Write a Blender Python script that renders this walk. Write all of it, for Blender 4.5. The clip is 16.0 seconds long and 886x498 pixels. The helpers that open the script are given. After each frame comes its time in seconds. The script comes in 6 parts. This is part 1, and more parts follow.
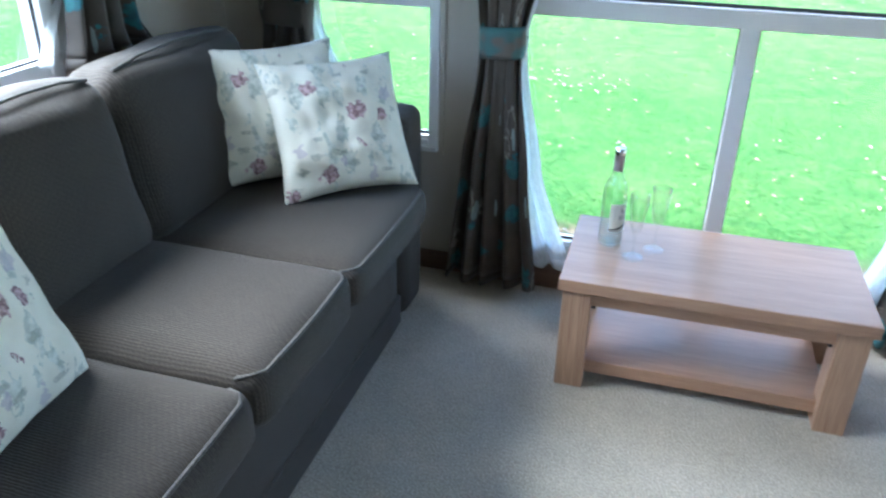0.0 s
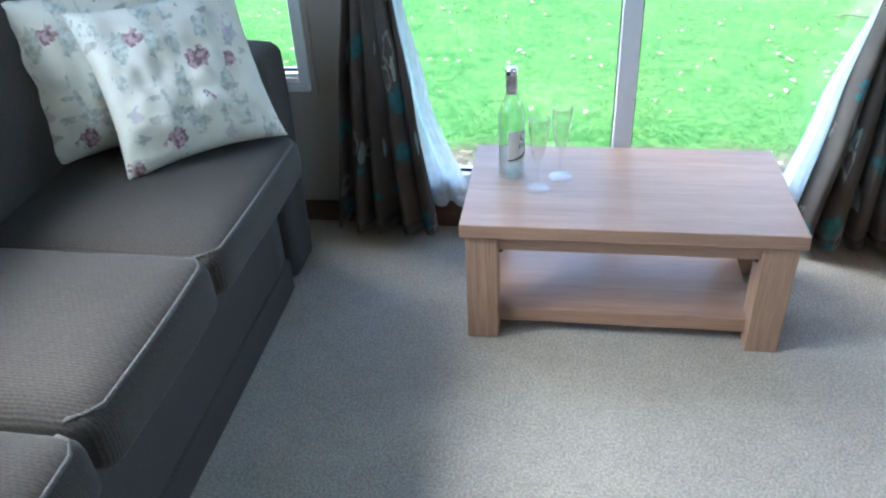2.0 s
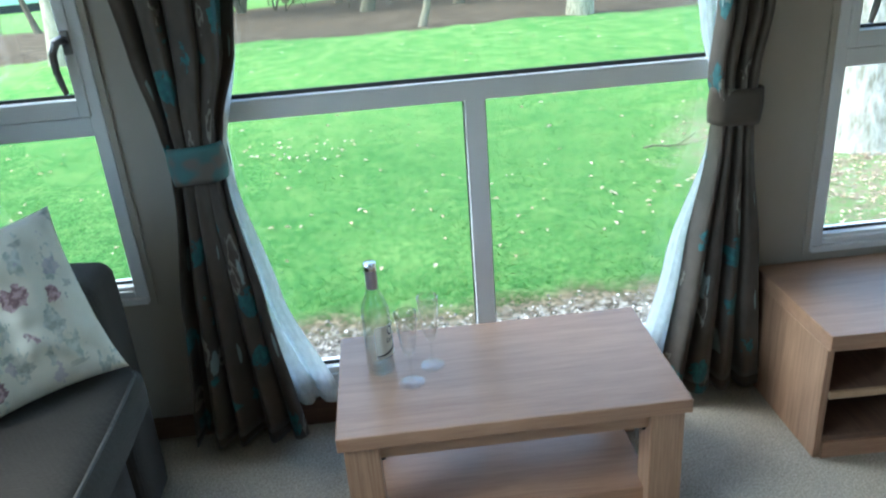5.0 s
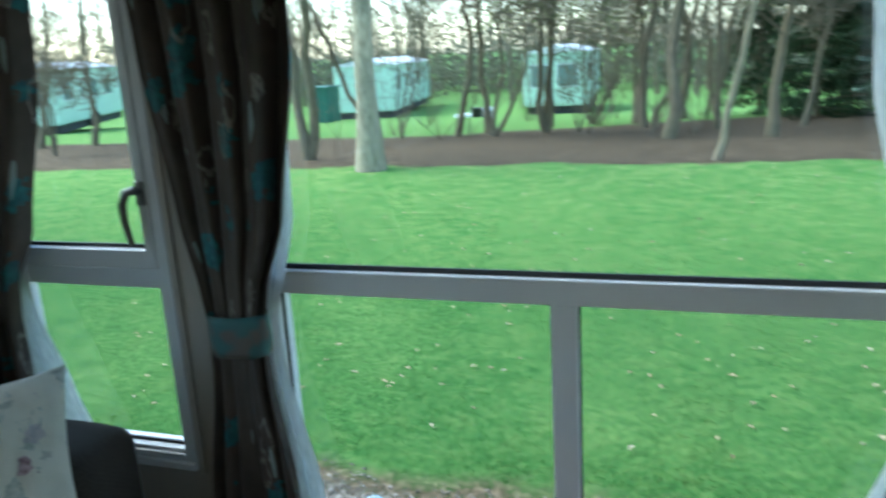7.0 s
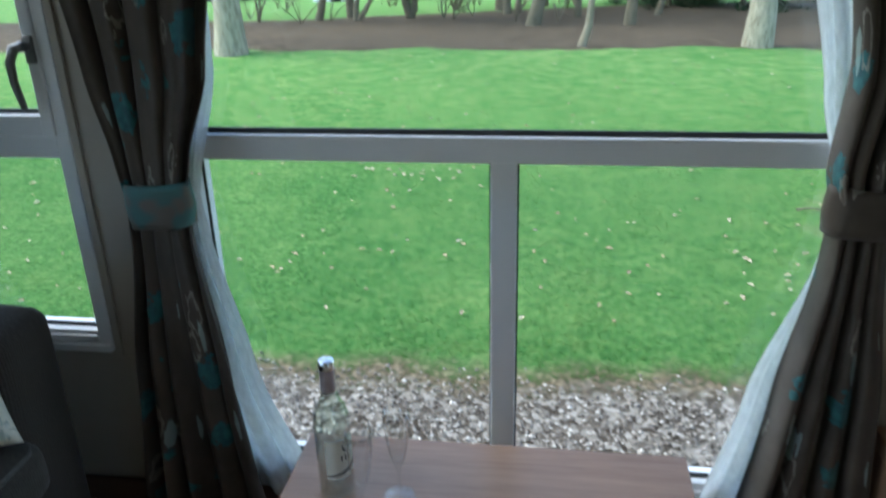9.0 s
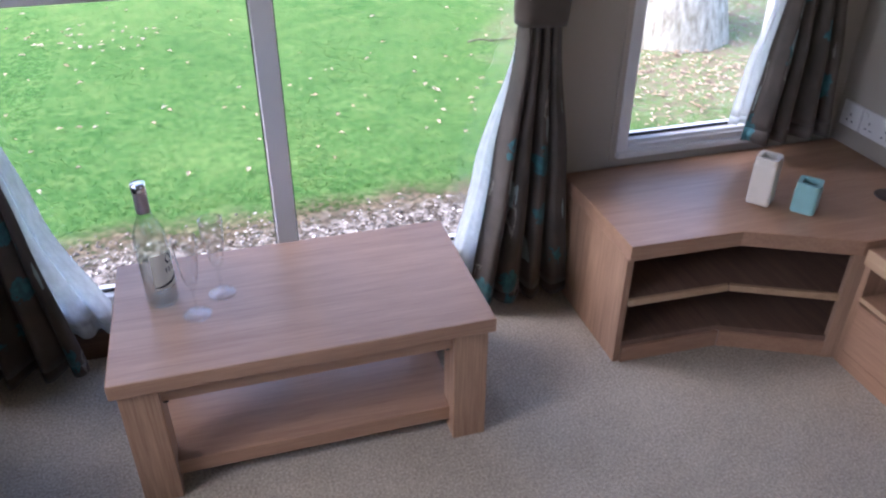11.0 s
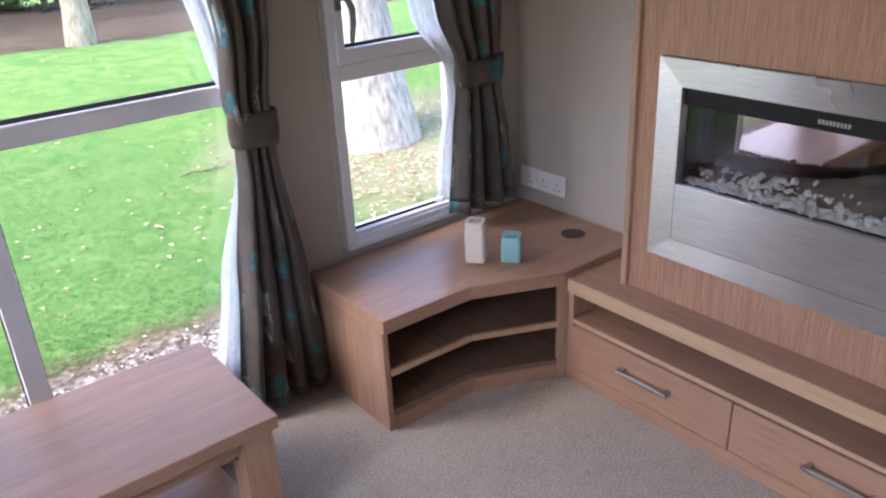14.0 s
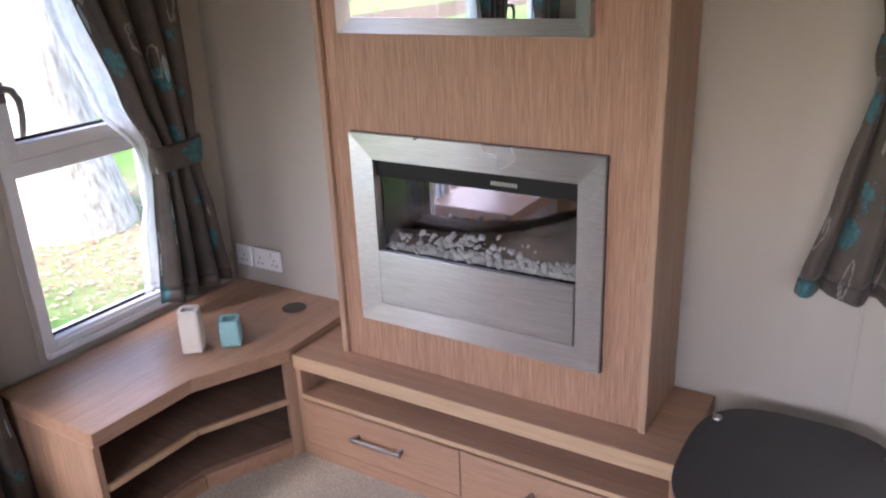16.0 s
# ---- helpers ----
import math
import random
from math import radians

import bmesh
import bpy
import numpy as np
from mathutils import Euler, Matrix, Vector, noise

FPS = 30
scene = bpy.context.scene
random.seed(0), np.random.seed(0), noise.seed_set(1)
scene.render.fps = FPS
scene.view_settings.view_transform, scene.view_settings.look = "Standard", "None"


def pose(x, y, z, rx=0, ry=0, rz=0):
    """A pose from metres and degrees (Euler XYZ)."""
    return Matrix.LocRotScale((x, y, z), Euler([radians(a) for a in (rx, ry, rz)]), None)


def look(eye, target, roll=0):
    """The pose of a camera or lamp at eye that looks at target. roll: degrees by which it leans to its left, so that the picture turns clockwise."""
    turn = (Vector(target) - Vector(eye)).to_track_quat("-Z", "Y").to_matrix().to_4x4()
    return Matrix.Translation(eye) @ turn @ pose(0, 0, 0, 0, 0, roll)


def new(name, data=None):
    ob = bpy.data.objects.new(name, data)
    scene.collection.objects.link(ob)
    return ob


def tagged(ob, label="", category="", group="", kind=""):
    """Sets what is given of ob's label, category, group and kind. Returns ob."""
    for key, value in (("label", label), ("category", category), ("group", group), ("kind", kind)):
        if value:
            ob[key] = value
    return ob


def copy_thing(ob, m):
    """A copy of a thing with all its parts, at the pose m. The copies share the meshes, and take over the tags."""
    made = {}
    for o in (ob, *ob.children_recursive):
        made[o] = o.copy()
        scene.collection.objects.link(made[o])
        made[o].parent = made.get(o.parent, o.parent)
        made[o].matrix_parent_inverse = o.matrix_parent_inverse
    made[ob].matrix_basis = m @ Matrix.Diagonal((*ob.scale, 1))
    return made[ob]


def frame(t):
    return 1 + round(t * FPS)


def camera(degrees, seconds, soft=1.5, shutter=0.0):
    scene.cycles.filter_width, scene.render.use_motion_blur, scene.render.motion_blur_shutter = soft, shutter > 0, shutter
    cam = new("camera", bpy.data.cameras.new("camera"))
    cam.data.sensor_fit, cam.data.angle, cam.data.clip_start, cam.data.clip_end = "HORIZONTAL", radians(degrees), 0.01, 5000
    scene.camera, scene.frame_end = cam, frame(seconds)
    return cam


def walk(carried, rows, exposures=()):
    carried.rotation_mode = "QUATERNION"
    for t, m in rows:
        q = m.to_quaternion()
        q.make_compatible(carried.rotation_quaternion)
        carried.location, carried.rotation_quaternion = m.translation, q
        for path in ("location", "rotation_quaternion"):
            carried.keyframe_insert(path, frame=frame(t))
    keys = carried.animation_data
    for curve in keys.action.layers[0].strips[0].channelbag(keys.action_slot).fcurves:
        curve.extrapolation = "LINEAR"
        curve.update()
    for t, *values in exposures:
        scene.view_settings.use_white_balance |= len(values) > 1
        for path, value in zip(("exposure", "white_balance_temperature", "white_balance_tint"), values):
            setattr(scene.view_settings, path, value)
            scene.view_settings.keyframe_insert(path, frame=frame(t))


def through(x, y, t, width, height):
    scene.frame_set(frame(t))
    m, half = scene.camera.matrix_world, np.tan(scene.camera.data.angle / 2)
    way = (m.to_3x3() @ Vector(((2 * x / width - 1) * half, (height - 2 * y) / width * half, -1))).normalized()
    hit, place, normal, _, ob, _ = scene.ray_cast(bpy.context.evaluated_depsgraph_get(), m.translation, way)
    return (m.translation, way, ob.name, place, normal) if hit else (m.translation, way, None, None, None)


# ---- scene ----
cam = camera(59.2, 16.0, 2.2, 0.3)
PATH = [
    (0, (-0.247, -2.697, 1.527), (-0.732, -0.984, 0.617), 1.2),
    (0.5, (-0.202, -2.689, 1.512), (-0.513, -0.986, 0.509), -0.6),
    (1, (-0.215, -2.677, 1.51), (-0.382, -0.993, 0.444), 0.2),
    (1.5, (-0.205, -2.527, 1.474), (-0.388, -0.842, 0.411), -0.8),
    (2, (-0.216, -2.386, 1.47), (-0.496, -0.735, 0.378), -3.0),
    (2.5, (-0.299, -2.305, 1.469), (-0.415, -0.619, 0.399), -1.8),
    (3, (-0.362, -2.225, 1.463), (-0.287, -0.553, 0.367), -1.6),
    (3.2, (-0.348, -2.201, 1.462), (-0.274, -0.541, 0.35), -2.3),
    (5.3, (-0.222, -2.196, 1.574), (-0.116, -0.347, 0.819), -4.8),
    (5.5, (-0.14, -2.166, 1.578), (-0.142, -0.302, 0.855), -5.7),
    (6, (0.023, -1.977, 1.574), (-0.057, -0.094, 0.906), -4.7),
    (6.5, (0.145, -1.778, 1.601), (-0.003, 0.13, 1.02), -4.2),
    (7, (0.277, -1.635, 1.603), (-0.349, 0.199, 1.109), -3.4),
    (7.5, (0.301, -1.616, 1.646), (-0.679, 0.102, 1.351), -4.3),
    (8, (0.314, -1.597, 1.629), (-0.685, 0.116, 1.369), -3.5),
    (8.5, (0.257, -1.621, 1.594), (-0.44, 0.196, 1.135), -2.4),
    (9, (0.101, -1.673, 1.532), (-0.172, 0.153, 0.765), -1.5),
    (9.1, (0.096, -1.691, 1.53), (-0.144, 0.114, 0.704), -0.9),
    (9.2, (0.044, -1.722, 1.532), (-0.132, 0.055, 0.63), -0.9),
    (11.3, (-0.147, -2.095, 1.535), (0.382, -0.5, 0.45), -0.8),
    (11.5, (-0.159, -2.141, 1.504), (0.395, -0.563, 0.406), -1.9),
    (12, (-0.164, -2.205, 1.513), (0.41, -0.639, 0.408), -4.1),
    (12.5, (-0.191, -2.191, 1.535), (0.66, -0.721, 0.478), -2.8),
    (13, (-0.215, -2.219, 1.574), (0.886, -0.806, 0.685), -2.8),
    (13.5, (-0.229, -2.218, 1.589), (0.969, -0.84, 0.772), -2.8),
    (14, (-0.237, -2.21, 1.582), (0.88, -0.772, 0.754), -2.9),
    (14.5, (-0.235, -2.231, 1.58), (0.955, -0.836, 0.782), -2.7),
    (15, (-0.197, -2.291, 1.599), (1.278, -1.172, 0.841), -0.1),
    (15.5, (-0.179, -2.3, 1.608), (1.396, -1.303, 0.883), -1.1),
    (16, (-0.163, -2.288, 1.622), (1.421, -1.295, 0.911), -2.4),
]
EXPOSURES = [(0, 3.68, 5450, 3), (3.2, 3.53, 5450, 2), (5.3, 2.88, 5700, -5), (6.5, 2.29, 5600, -6), (7.5, 2.18, 5700, -8), (9.2, 2.23, 5850, 3), (11.3, 2.95, 6050, 26), (14, 3.13, 6300, 27), (14.9, 3.12, 6400, 27), (16, 3.42, 6500, 27)]
walk(cam, [(t, look(eye, target, roll)) for t, eye, target, roll in PATH], EXPOSURES)

# ---- world, sun and exposure ----
SKY_STRENGTH, SUN_STRENGTH, WINDOW_LIGHT = 0.15, 0.9, 1.25
world = bpy.data.worlds.new("overcast_sky")
scene.world = world
world.use_nodes = True
wn = world.node_tree.nodes
wl = world.node_tree.links
sky = wn.new("ShaderNodeTexSky")
sky.sky_type = "NISHITA"
sky.sun_disc = False
sky.sun_elevation, sky.sun_rotation = radians(46), radians(-85)
sky.air_density, sky.dust_density, sky.ozone_density = 1.0, 1.5, 1.0
wn["Background"].inputs["Strength"].default_value = SKY_STRENGTH
wl.new(sky.outputs["Color"], wn["Background"].inputs["Color"])
sun_data = bpy.data.lights.new("sun", "SUN")
sun_data.energy, sun_data.angle, sun_data.color = SUN_STRENGTH, radians(45), (1.0, 0.97, 0.93)
sun = new("sun", sun_data)
sun.matrix_basis = look((-16.35, 1.43, 17), (0, 0, 0))
# added area lamps just outside the side windows, tilted down, as sky light
for side, yc, width, share in ((-1, -1.5, 1.16, 2.1), (-1, -3.525, 1.47, 0.5), (1, -2.915, 1.09, 1.3)):
    ld = bpy.data.lights.new("window_daylight", "AREA")
    ld.shape, ld.size, ld.size_y = "RECTANGLE", width, 0.9
    ld.energy, ld.color = WINDOW_LIGHT * share * width, (0.93, 0.97, 1.0)
    ld.spread = radians(95)
    lamp = new("window_daylight", ld)
    lamp.matrix_basis = look((side * 2.28, yc, 1.72), (side * 0.95, yc, 0.0))


# ---- mesh helpers ----
def thing(name, at=(0, 0, 0), label="", category="", group="", kind="", m=None):
    ob = new(name)
    ob.empty_display_size = 0.1
    ob.matrix_basis = m if m is not None else Matrix.Translation(at)
    return tagged(ob, label, category, group, kind)


def world_of(ob):
    m = ob.matrix_parent_inverse @ ob.matrix_basis
    return world_of(ob.parent) @ m if ob.parent else ob.matrix_basis.copy()


def mesh_of(name, bm, material, smooth=False):
    me = bpy.data.meshes.new(name)
    bm.to_mesh(me)
    bm.free()
    for mt in (material if isinstance(material, (list, tuple)) else [material]):
        me.materials.append(mt)
    if smooth:
        me.polygons.foreach_set("use_smooth", [True] * len(me.polygons))
    return me


def part(name, bm, material, parent, label="", smooth=False, local=False):
    """A part under a thing. Its mesh is in world metres, or in the thing's own if local."""
    ob = new(name, mesh_of(name, bm, material, smooth))
    ob.parent = parent
    if not local:
        ob.matrix_parent_inverse = world_of(parent).inverted()
    return tagged(ob, label)


def solid(name, bm, material, label="", category="", kind="structure", smooth=False, group=""):
    return tagged(new(name, mesh_of(name, bm, material, smooth)), label, category, group, kind)


def box(bm, a, b, bevel=0.0, seg=2, m=None):
    """A box between two corners, with rounded edges."""
    t = bmesh.new()
    bmesh.ops.create_cube(t, size=1)
    s = [abs(b[i] - a[i]) for i in range(3)]
    c = [(a[i] + b[i]) / 2 for i in range(3)]
    bmesh.ops.transform(t, matrix=Matrix.Translation(c) @ Matrix.Diagonal((*s, 1)), verts=t.verts)
    if bevel:
        bmesh.ops.bevel(t, geom=t.edges[:], offset=bevel, segments=seg, affect="EDGES", profile=0.5)
    join(bm, t, m)
    return bm


def join(bm, t, m=None):
    if m is not None:
        bmesh.ops.transform(t, matrix=m, verts=t.verts)
    base = {}
    for v in t.verts:
        base[v] = bm.verts.new(v.co)
    for f in t.faces:
        try:
            g = bm.faces.new([base[v] for v in f.verts])
            g.smooth, g.material_index = f.smooth, f.material_index
        except ValueError:
            pass
    t.free()


def prism(bm, outline, z0, z1, bevel=0.0):
    """An upright prism on a plan outline."""
    t = bmesh.new()
    lo = [t.verts.new((x, y, z0)) for x, y in outline]
    hi = [t.verts.new((x, y, z1)) for x, y in outline]
    n = len(outline)
    t.faces.new(lo[::-1])
    t.faces.new(hi)
    for i in range(n):
        t.faces.new((lo[i], lo[(i + 1) % n], hi[(i + 1) % n], hi[i]))
    bmesh.ops.recalc_face_normals(t, faces=t.faces)
    if bevel:
        bmesh.ops.bevel(t, geom=t.edges[:], offset=bevel, segments=2, affect="EDGES", profile=0.5)
    join(bm, t)
    return bm


def soft_box(bm, size, r, bulge=(0, 0, 0), cuts=9, m=None, sag=0.0):
    """An upholstered block centred on the origin: round edges and swelling faces."""
    t = bmesh.new()
    bmesh.ops.create_cube(t, size=2)
    bmesh.ops.subdivide_edges(t, edges=t.edges[:], cuts=cuts, use_grid_fill=True)
    h = Vector(size) / 2
    for v in t.verts:
        p = v.co.copy()
        # denser rows near the edges
        p = Vector([math.copysign(1 - (1 - abs(c)) ** 1.5, c) if abs(c) < 1 else c for c in p])
        q = Vector([p[i] * h[i] for i in range(3)])
        inner = Vector([max(-(h[i] - r), min(h[i] - r, q[i])) for i in range(3)])
        d = q - inner
        if d.length > 1e-6:
            q = inner + d.normalized() * r
        f = [1 - min(1, abs(p[i])) ** 2.4 for i in range(3)]
        for i in range(3):
            j, k = (i + 1) % 3, (i + 2) % 3
            if abs(p[i]) > 0.5:
                q[i] += math.copysign(bulge[i] * f[j] * f[k], p[i])
        q += Vector((noise.noise(q * 7 + Vector((3, 1, 5))), noise.noise(q * 7), noise.noise(q * 7 + Vector((9, 4, 2))))) * sag
        v.co = q
    for f in t.faces:
        f.smooth = True
    join(bm, t, m)
    return bm


def tube(bm, pts, r, sides=8, closed=False):
    """A round tube along points; r is one radius or one a point."""
    pts = [Vector(p) for p in pts]
    rad = r if isinstance(r, (list, tuple)) else [r] * len(pts)
    rings = []
    up = Vector((0.13, 0.31, 0.94)).normalized()
    n = len(pts)
    for i, p in enumerate(pts):
        a = pts[(i - 1) % n] if (closed or i > 0) else pts[i]
        b = pts[(i + 1) % n] if (closed or i < n - 1) else pts[i]
        d = (b - a).normalized()
        side = d.cross(up)
        side = side.normalized() if side.length > 1e-4 else Vector((1, 0, 0))
        other = side.cross(d).normalized()
        rings.append([bm.verts.new(p + (side * math.cos(k * 2 * math.pi / sides) + other * math.sin(k * 2 * math.pi / sides)) * rad[i]) for k in range(sides)])
    for i in range(n if closed else n - 1):
        a, b = rings[i], rings[(i + 1) % n]
        for k in range(sides):
            f = bm.faces.new((a[k], a[(k + 1) % sides], b[(k + 1) % sides], b[k]))
            f.smooth = True
    if not closed:
        bm.faces.new(rings[0][::-1])
        bm.faces.new(rings[-1])
    return bm


def lathe(bm, profile, at=(0, 0, 0), sides=32):
    """A turned shape from (radius, height) pairs."""
    rings = []
    for r, z in profile:
        if r < 1e-5:
            rings.append([bm.verts.new((at[0], at[1], at[2] + z))])
        else:
            rings.append([bm.verts.new((at[0] + r * math.cos(k * 2 * math.pi / sides), at[1] + r * math.sin(k * 2 * math.pi / sides), at[2] + z)) for k in range(sides)])
    for a, b in zip(rings, rings[1:]):
        for k in range(sides):
            q = [a[k % len(a)], a[(k + 1) % len(a)], b[(k + 1) % len(b)], b[k % len(b)]]
            q = list(dict.fromkeys(q))
            if len(q) > 2:
                f = bm.faces.new(q)
                f.smooth = True
    return bm


def slab(bm, rect, holes, lay, t0, t1):
    """A wall with openings. rect and holes are (u0, v0, u1, v1); lay maps (u, v, thickness) to the world."""
    us = sorted({rect[0], rect[2], *[h[0] for h in holes], *[h[2] for h in holes]})
    vs = sorted({rect[1], rect[3], *[h[1] for h in holes], *[h[3] for h in holes]})
    nu, nv = len(us) - 1, len(vs) - 1

    def full(i, j):
        if not (0 <= i < nu and 0 <= j < nv):
            return False
        u, v = (us[i] + us[i + 1]) / 2, (vs[j] + vs[j + 1]) / 2
        return not any(h[0] < u < h[2] and h[1] < v < h[3] for h in holes)
    pt = {}

    def vert(u, v, t):
        if (u, v, t) not in pt:
            pt[(u, v, t)] = bm.verts.new(lay(u, v, t))
        return pt[(u, v, t)]
    for i in range(nu):
        for j in range(nv):
            if not full(i, j):
                continue
            u0, u1, v0, v1 = us[i], us[i + 1], vs[j], vs[j + 1]
            bm.faces.new([vert(u0, v0, t0), vert(u1, v0, t0), vert(u1, v1, t0), vert(u0, v1, t0)])
            bm.faces.new([vert(u0, v0, t1), vert(u0, v1, t1), vert(u1, v1, t1), vert(u1, v0, t1)])
            for di, dj, a, b in ((-1, 0, (u0, v1), (u0, v0)), (1, 0, (u1, v0), (u1, v1)), (0, -1, (u0, v0), (u1, v0)), (0, 1, (u1, v1), (u0, v1))):
                if not full(i + di, j + dj):
                    bm.faces.new([vert(*a, t0), vert(*a, t1), vert(*b, t1), vert(*b, t0)])
    bmesh.ops.recalc_face_normals(bm, faces=bm.faces)
    return bm


# ---- materials ----
def material(name):
    mt = bpy.data.materials.new(name)
    mt.use_nodes = True
    return mt, mt.node_tree.nodes, mt.node_tree.links, mt.node_tree.nodes["Principled BSDF"]


def coords(n, l, stretch=(1, 1, 1), turn=(0, 0, 0), source="Object"):
    tc, mp = n.new("ShaderNodeTexCoord"), n.new("ShaderNodeMapping")
    l.new(tc.outputs[source], mp.inputs["Vector"])
    mp.inputs["Scale"].default_value = stretch
    mp.inputs["Rotation"].default_value = turn
    return mp.outputs["Vector"]


def noise_node(n, l, vec, scale, detail=4, rough=0.55, distort=0.0):
    t = n.new("ShaderNodeTexNoise")
    t.inputs["Scale"].default_value, t.inputs["Detail"].default_value = scale, detail
    t.inputs["Roughness"].default_value, t.inputs["Distortion"].default_value = rough, distort
    l.new(vec, t.inputs["Vector"])
    return t.outputs["Fac"]


def ramp(n, l, fac, stops):
    r = n.new("ShaderNodeValToRGB")
    el = r.color_ramp.elements
    while len(el) < len(stops):
        el.new(0.5)
    for e, (p, c) in zip(el, stops):
        e.position = p
        e.color = (*c, 1) if len(c) == 3 else c
    l.new(fac, r.inputs["Fac"])
    return r.outputs["Color"]


def mix(n, l, fac, a, b, mode="MIX"):
    m = n.new("ShaderNodeMix")
    m.data_type, m.blend_type = "RGBA", mode
    for sock, v in ((m.inputs[0], fac), (m.inputs[6], a), (m.inputs[7], b)):
        if hasattr(v, "is_output"):
            l.new(v, sock)
        else:
            sock.default_value = v if isinstance(v, (int, float)) else (*v, 1)
    return m.outputs[2]


def calc(n, l, op, a, b=0.0):
    m = n.new("ShaderNodeMath")
    m.operation = op
    for sock, v in ((m.inputs[0], a), (m.inputs[1], b)):
        if hasattr(v, "is_output"):
            l.new(v, sock)
        else:
            sock.default_value = v
    return m.outputs[0]


def bump(n, l, bsdf, height, strength=0.3, distance=0.002):
    b = n.new("ShaderNodeBump")
    b.inputs["Strength"].default_value, b.inputs["Distance"].default_value = strength, distance
    l.new(height, b.inputs["Height"])
    l.new(b.outputs["Normal"], bsdf.inputs["Normal"])


def plain(name, color, rough=0.5, metal=0.0, var=0.12, scale=6.0, grain=150.0, relief=0.15, stretch=(1, 1, 1), spec=0.5):
    """A surface of one colour with broad stains and fine grain."""
    mt, n, l, p = material(name)
    v = coords(n, l, stretch)
    a, b = noise_node(n, l, v, scale), noise_node(n, l, v, grain, 2)
    dark, light = [c * (1 - var) for c in color], [min(1, c * (1 + var)) for c in color]
    base = ramp(n, l, a, [(0.3, dark), (0.7, light)])
    base = mix(n, l, calc(n, l, "MULTIPLY", b, var), base, [c * 0.55 for c in color])
    l.new(base, p.inputs["Base Color"])
    p.inputs["Roughness"].default_value, p.inputs["Metallic"].default_value = rough, metal
    p.inputs["Specular IOR Level"].default_value = spec
    bump(n, l, p, b, relief, 0.001)
    return mt


def wood(name, axis, dark=(0.30, 0.166, 0.104), light=(0.462, 0.283, 0.178), rough=0.42, bands=34.0, stripe=0.45):
    """Oak veneer with its grain along an axis."""
    mt, n, l, p = material(name)
    s = [1.0, 1.0, 1.0]
    s[axis] = 0.035
    v = coords(n, l, s)
    broad = noise_node(n, l, v, bands, 5, 0.6, 0.6)
    fine = noise_node(n, l, v, 260, 3, 0.6)
    s2 = [1.0, 1.0, 1.0]
    s2[axis] = 0.012
    pores = noise_node(n, l, coords(n, l, s2), 700, 2)
    base = ramp(n, l, broad, [(0.28, dark), (0.5, [(d + g) / 2 for d, g in zip(dark, light)]), (0.72, light)])
    base = mix(n, l, stripe, base, ramp(n, l, fine, [(0.35, dark), (0.65, light)]))
    base = mix(n, l, calc(n, l, "MULTIPLY", ramp(n, l, pores, [(0.55, (0, 0, 0)), (0.75, (1, 1, 1))]), 0.35), base, [c * 0.5 for c in dark])
    l.new(base, p.inputs["Base Color"])
    p.inputs["Roughness"].default_value = rough
    p.inputs["Specular IOR Level"].default_value = 0.4
    bump(n, l, p, fine, 0.12, 0.0006)
    return mt


WOOD_X, WOOD_Y, WOOD_Z = wood("oak_along_x", 0, rough=0.33), wood("oak_along_y", 1), wood("oak_upright", 2, (0.24, 0.13, 0.08), (0.49, 0.31, 0.195), 0.42, 62.0, 0.4)
WOOD_PANEL = wood("striped_oak_panel", 2, (0.25, 0.13, 0.08), (0.49, 0.29, 0.185), 0.45, 60.0, 0.6)
# darker oak for the boards set inside the cabinet and unit
WOOD_DARK = wood("oak_dark_inside", 1, (0.14, 0.08, 0.055), (0.24, 0.145, 0.1), 0.5)
EDGE_X, EDGE_Z = wood("oak_lipping_flat", 1, (0.4, 0.26, 0.15), (0.56, 0.38, 0.23)), wood("oak_lipping_upright", 2, (0.34, 0.21, 0.135), (0.5, 0.33, 0.22))


def carpet_material():
    mt, n, l, p = material("beige_carpet")
    v = coords(n, l)
    big, mid, fine = noise_node(n, l, v, 1.7, 5), noise_node(n, l, v, 22, 5, 0.7), noise_node(n, l, v, 150, 4, 0.75)
    base = ramp(n, l, big, [(0.35, (0.37, 0.322, 0.25)), (0.65, (0.50, 0.438, 0.343))])
    base = mix(n, l, 0.42, base, ramp(n, l, mid, [(0.38, (0.25, 0.22, 0.185)), (0.62, (0.56, 0.5, 0.42))]))
    base = mix(n, l, 0.3, base, ramp(n, l, noise_node(n, l, v, 6, 6, 0.7), [(0.38, (0.26, 0.23, 0.19)), (0.62, (0.56, 0.5, 0.42))]))
    base = mix(n, l, 0.6, base, ramp(n, l, fine, [(0.38, (0.18, 0.156, 0.12)), (0.62, (0.65, 0.575, 0.455))]))
    l.new(base, p.inputs["Base Color"])
    p.inputs["Roughness"].default_value = 1.0
    p.inputs["Specular IOR Level"].default_value = 0.1
    p.inputs["Sheen Weight"].default_value = 0.25
    bump(n, l, p, fine, 0.6, 0.006)
    return mt


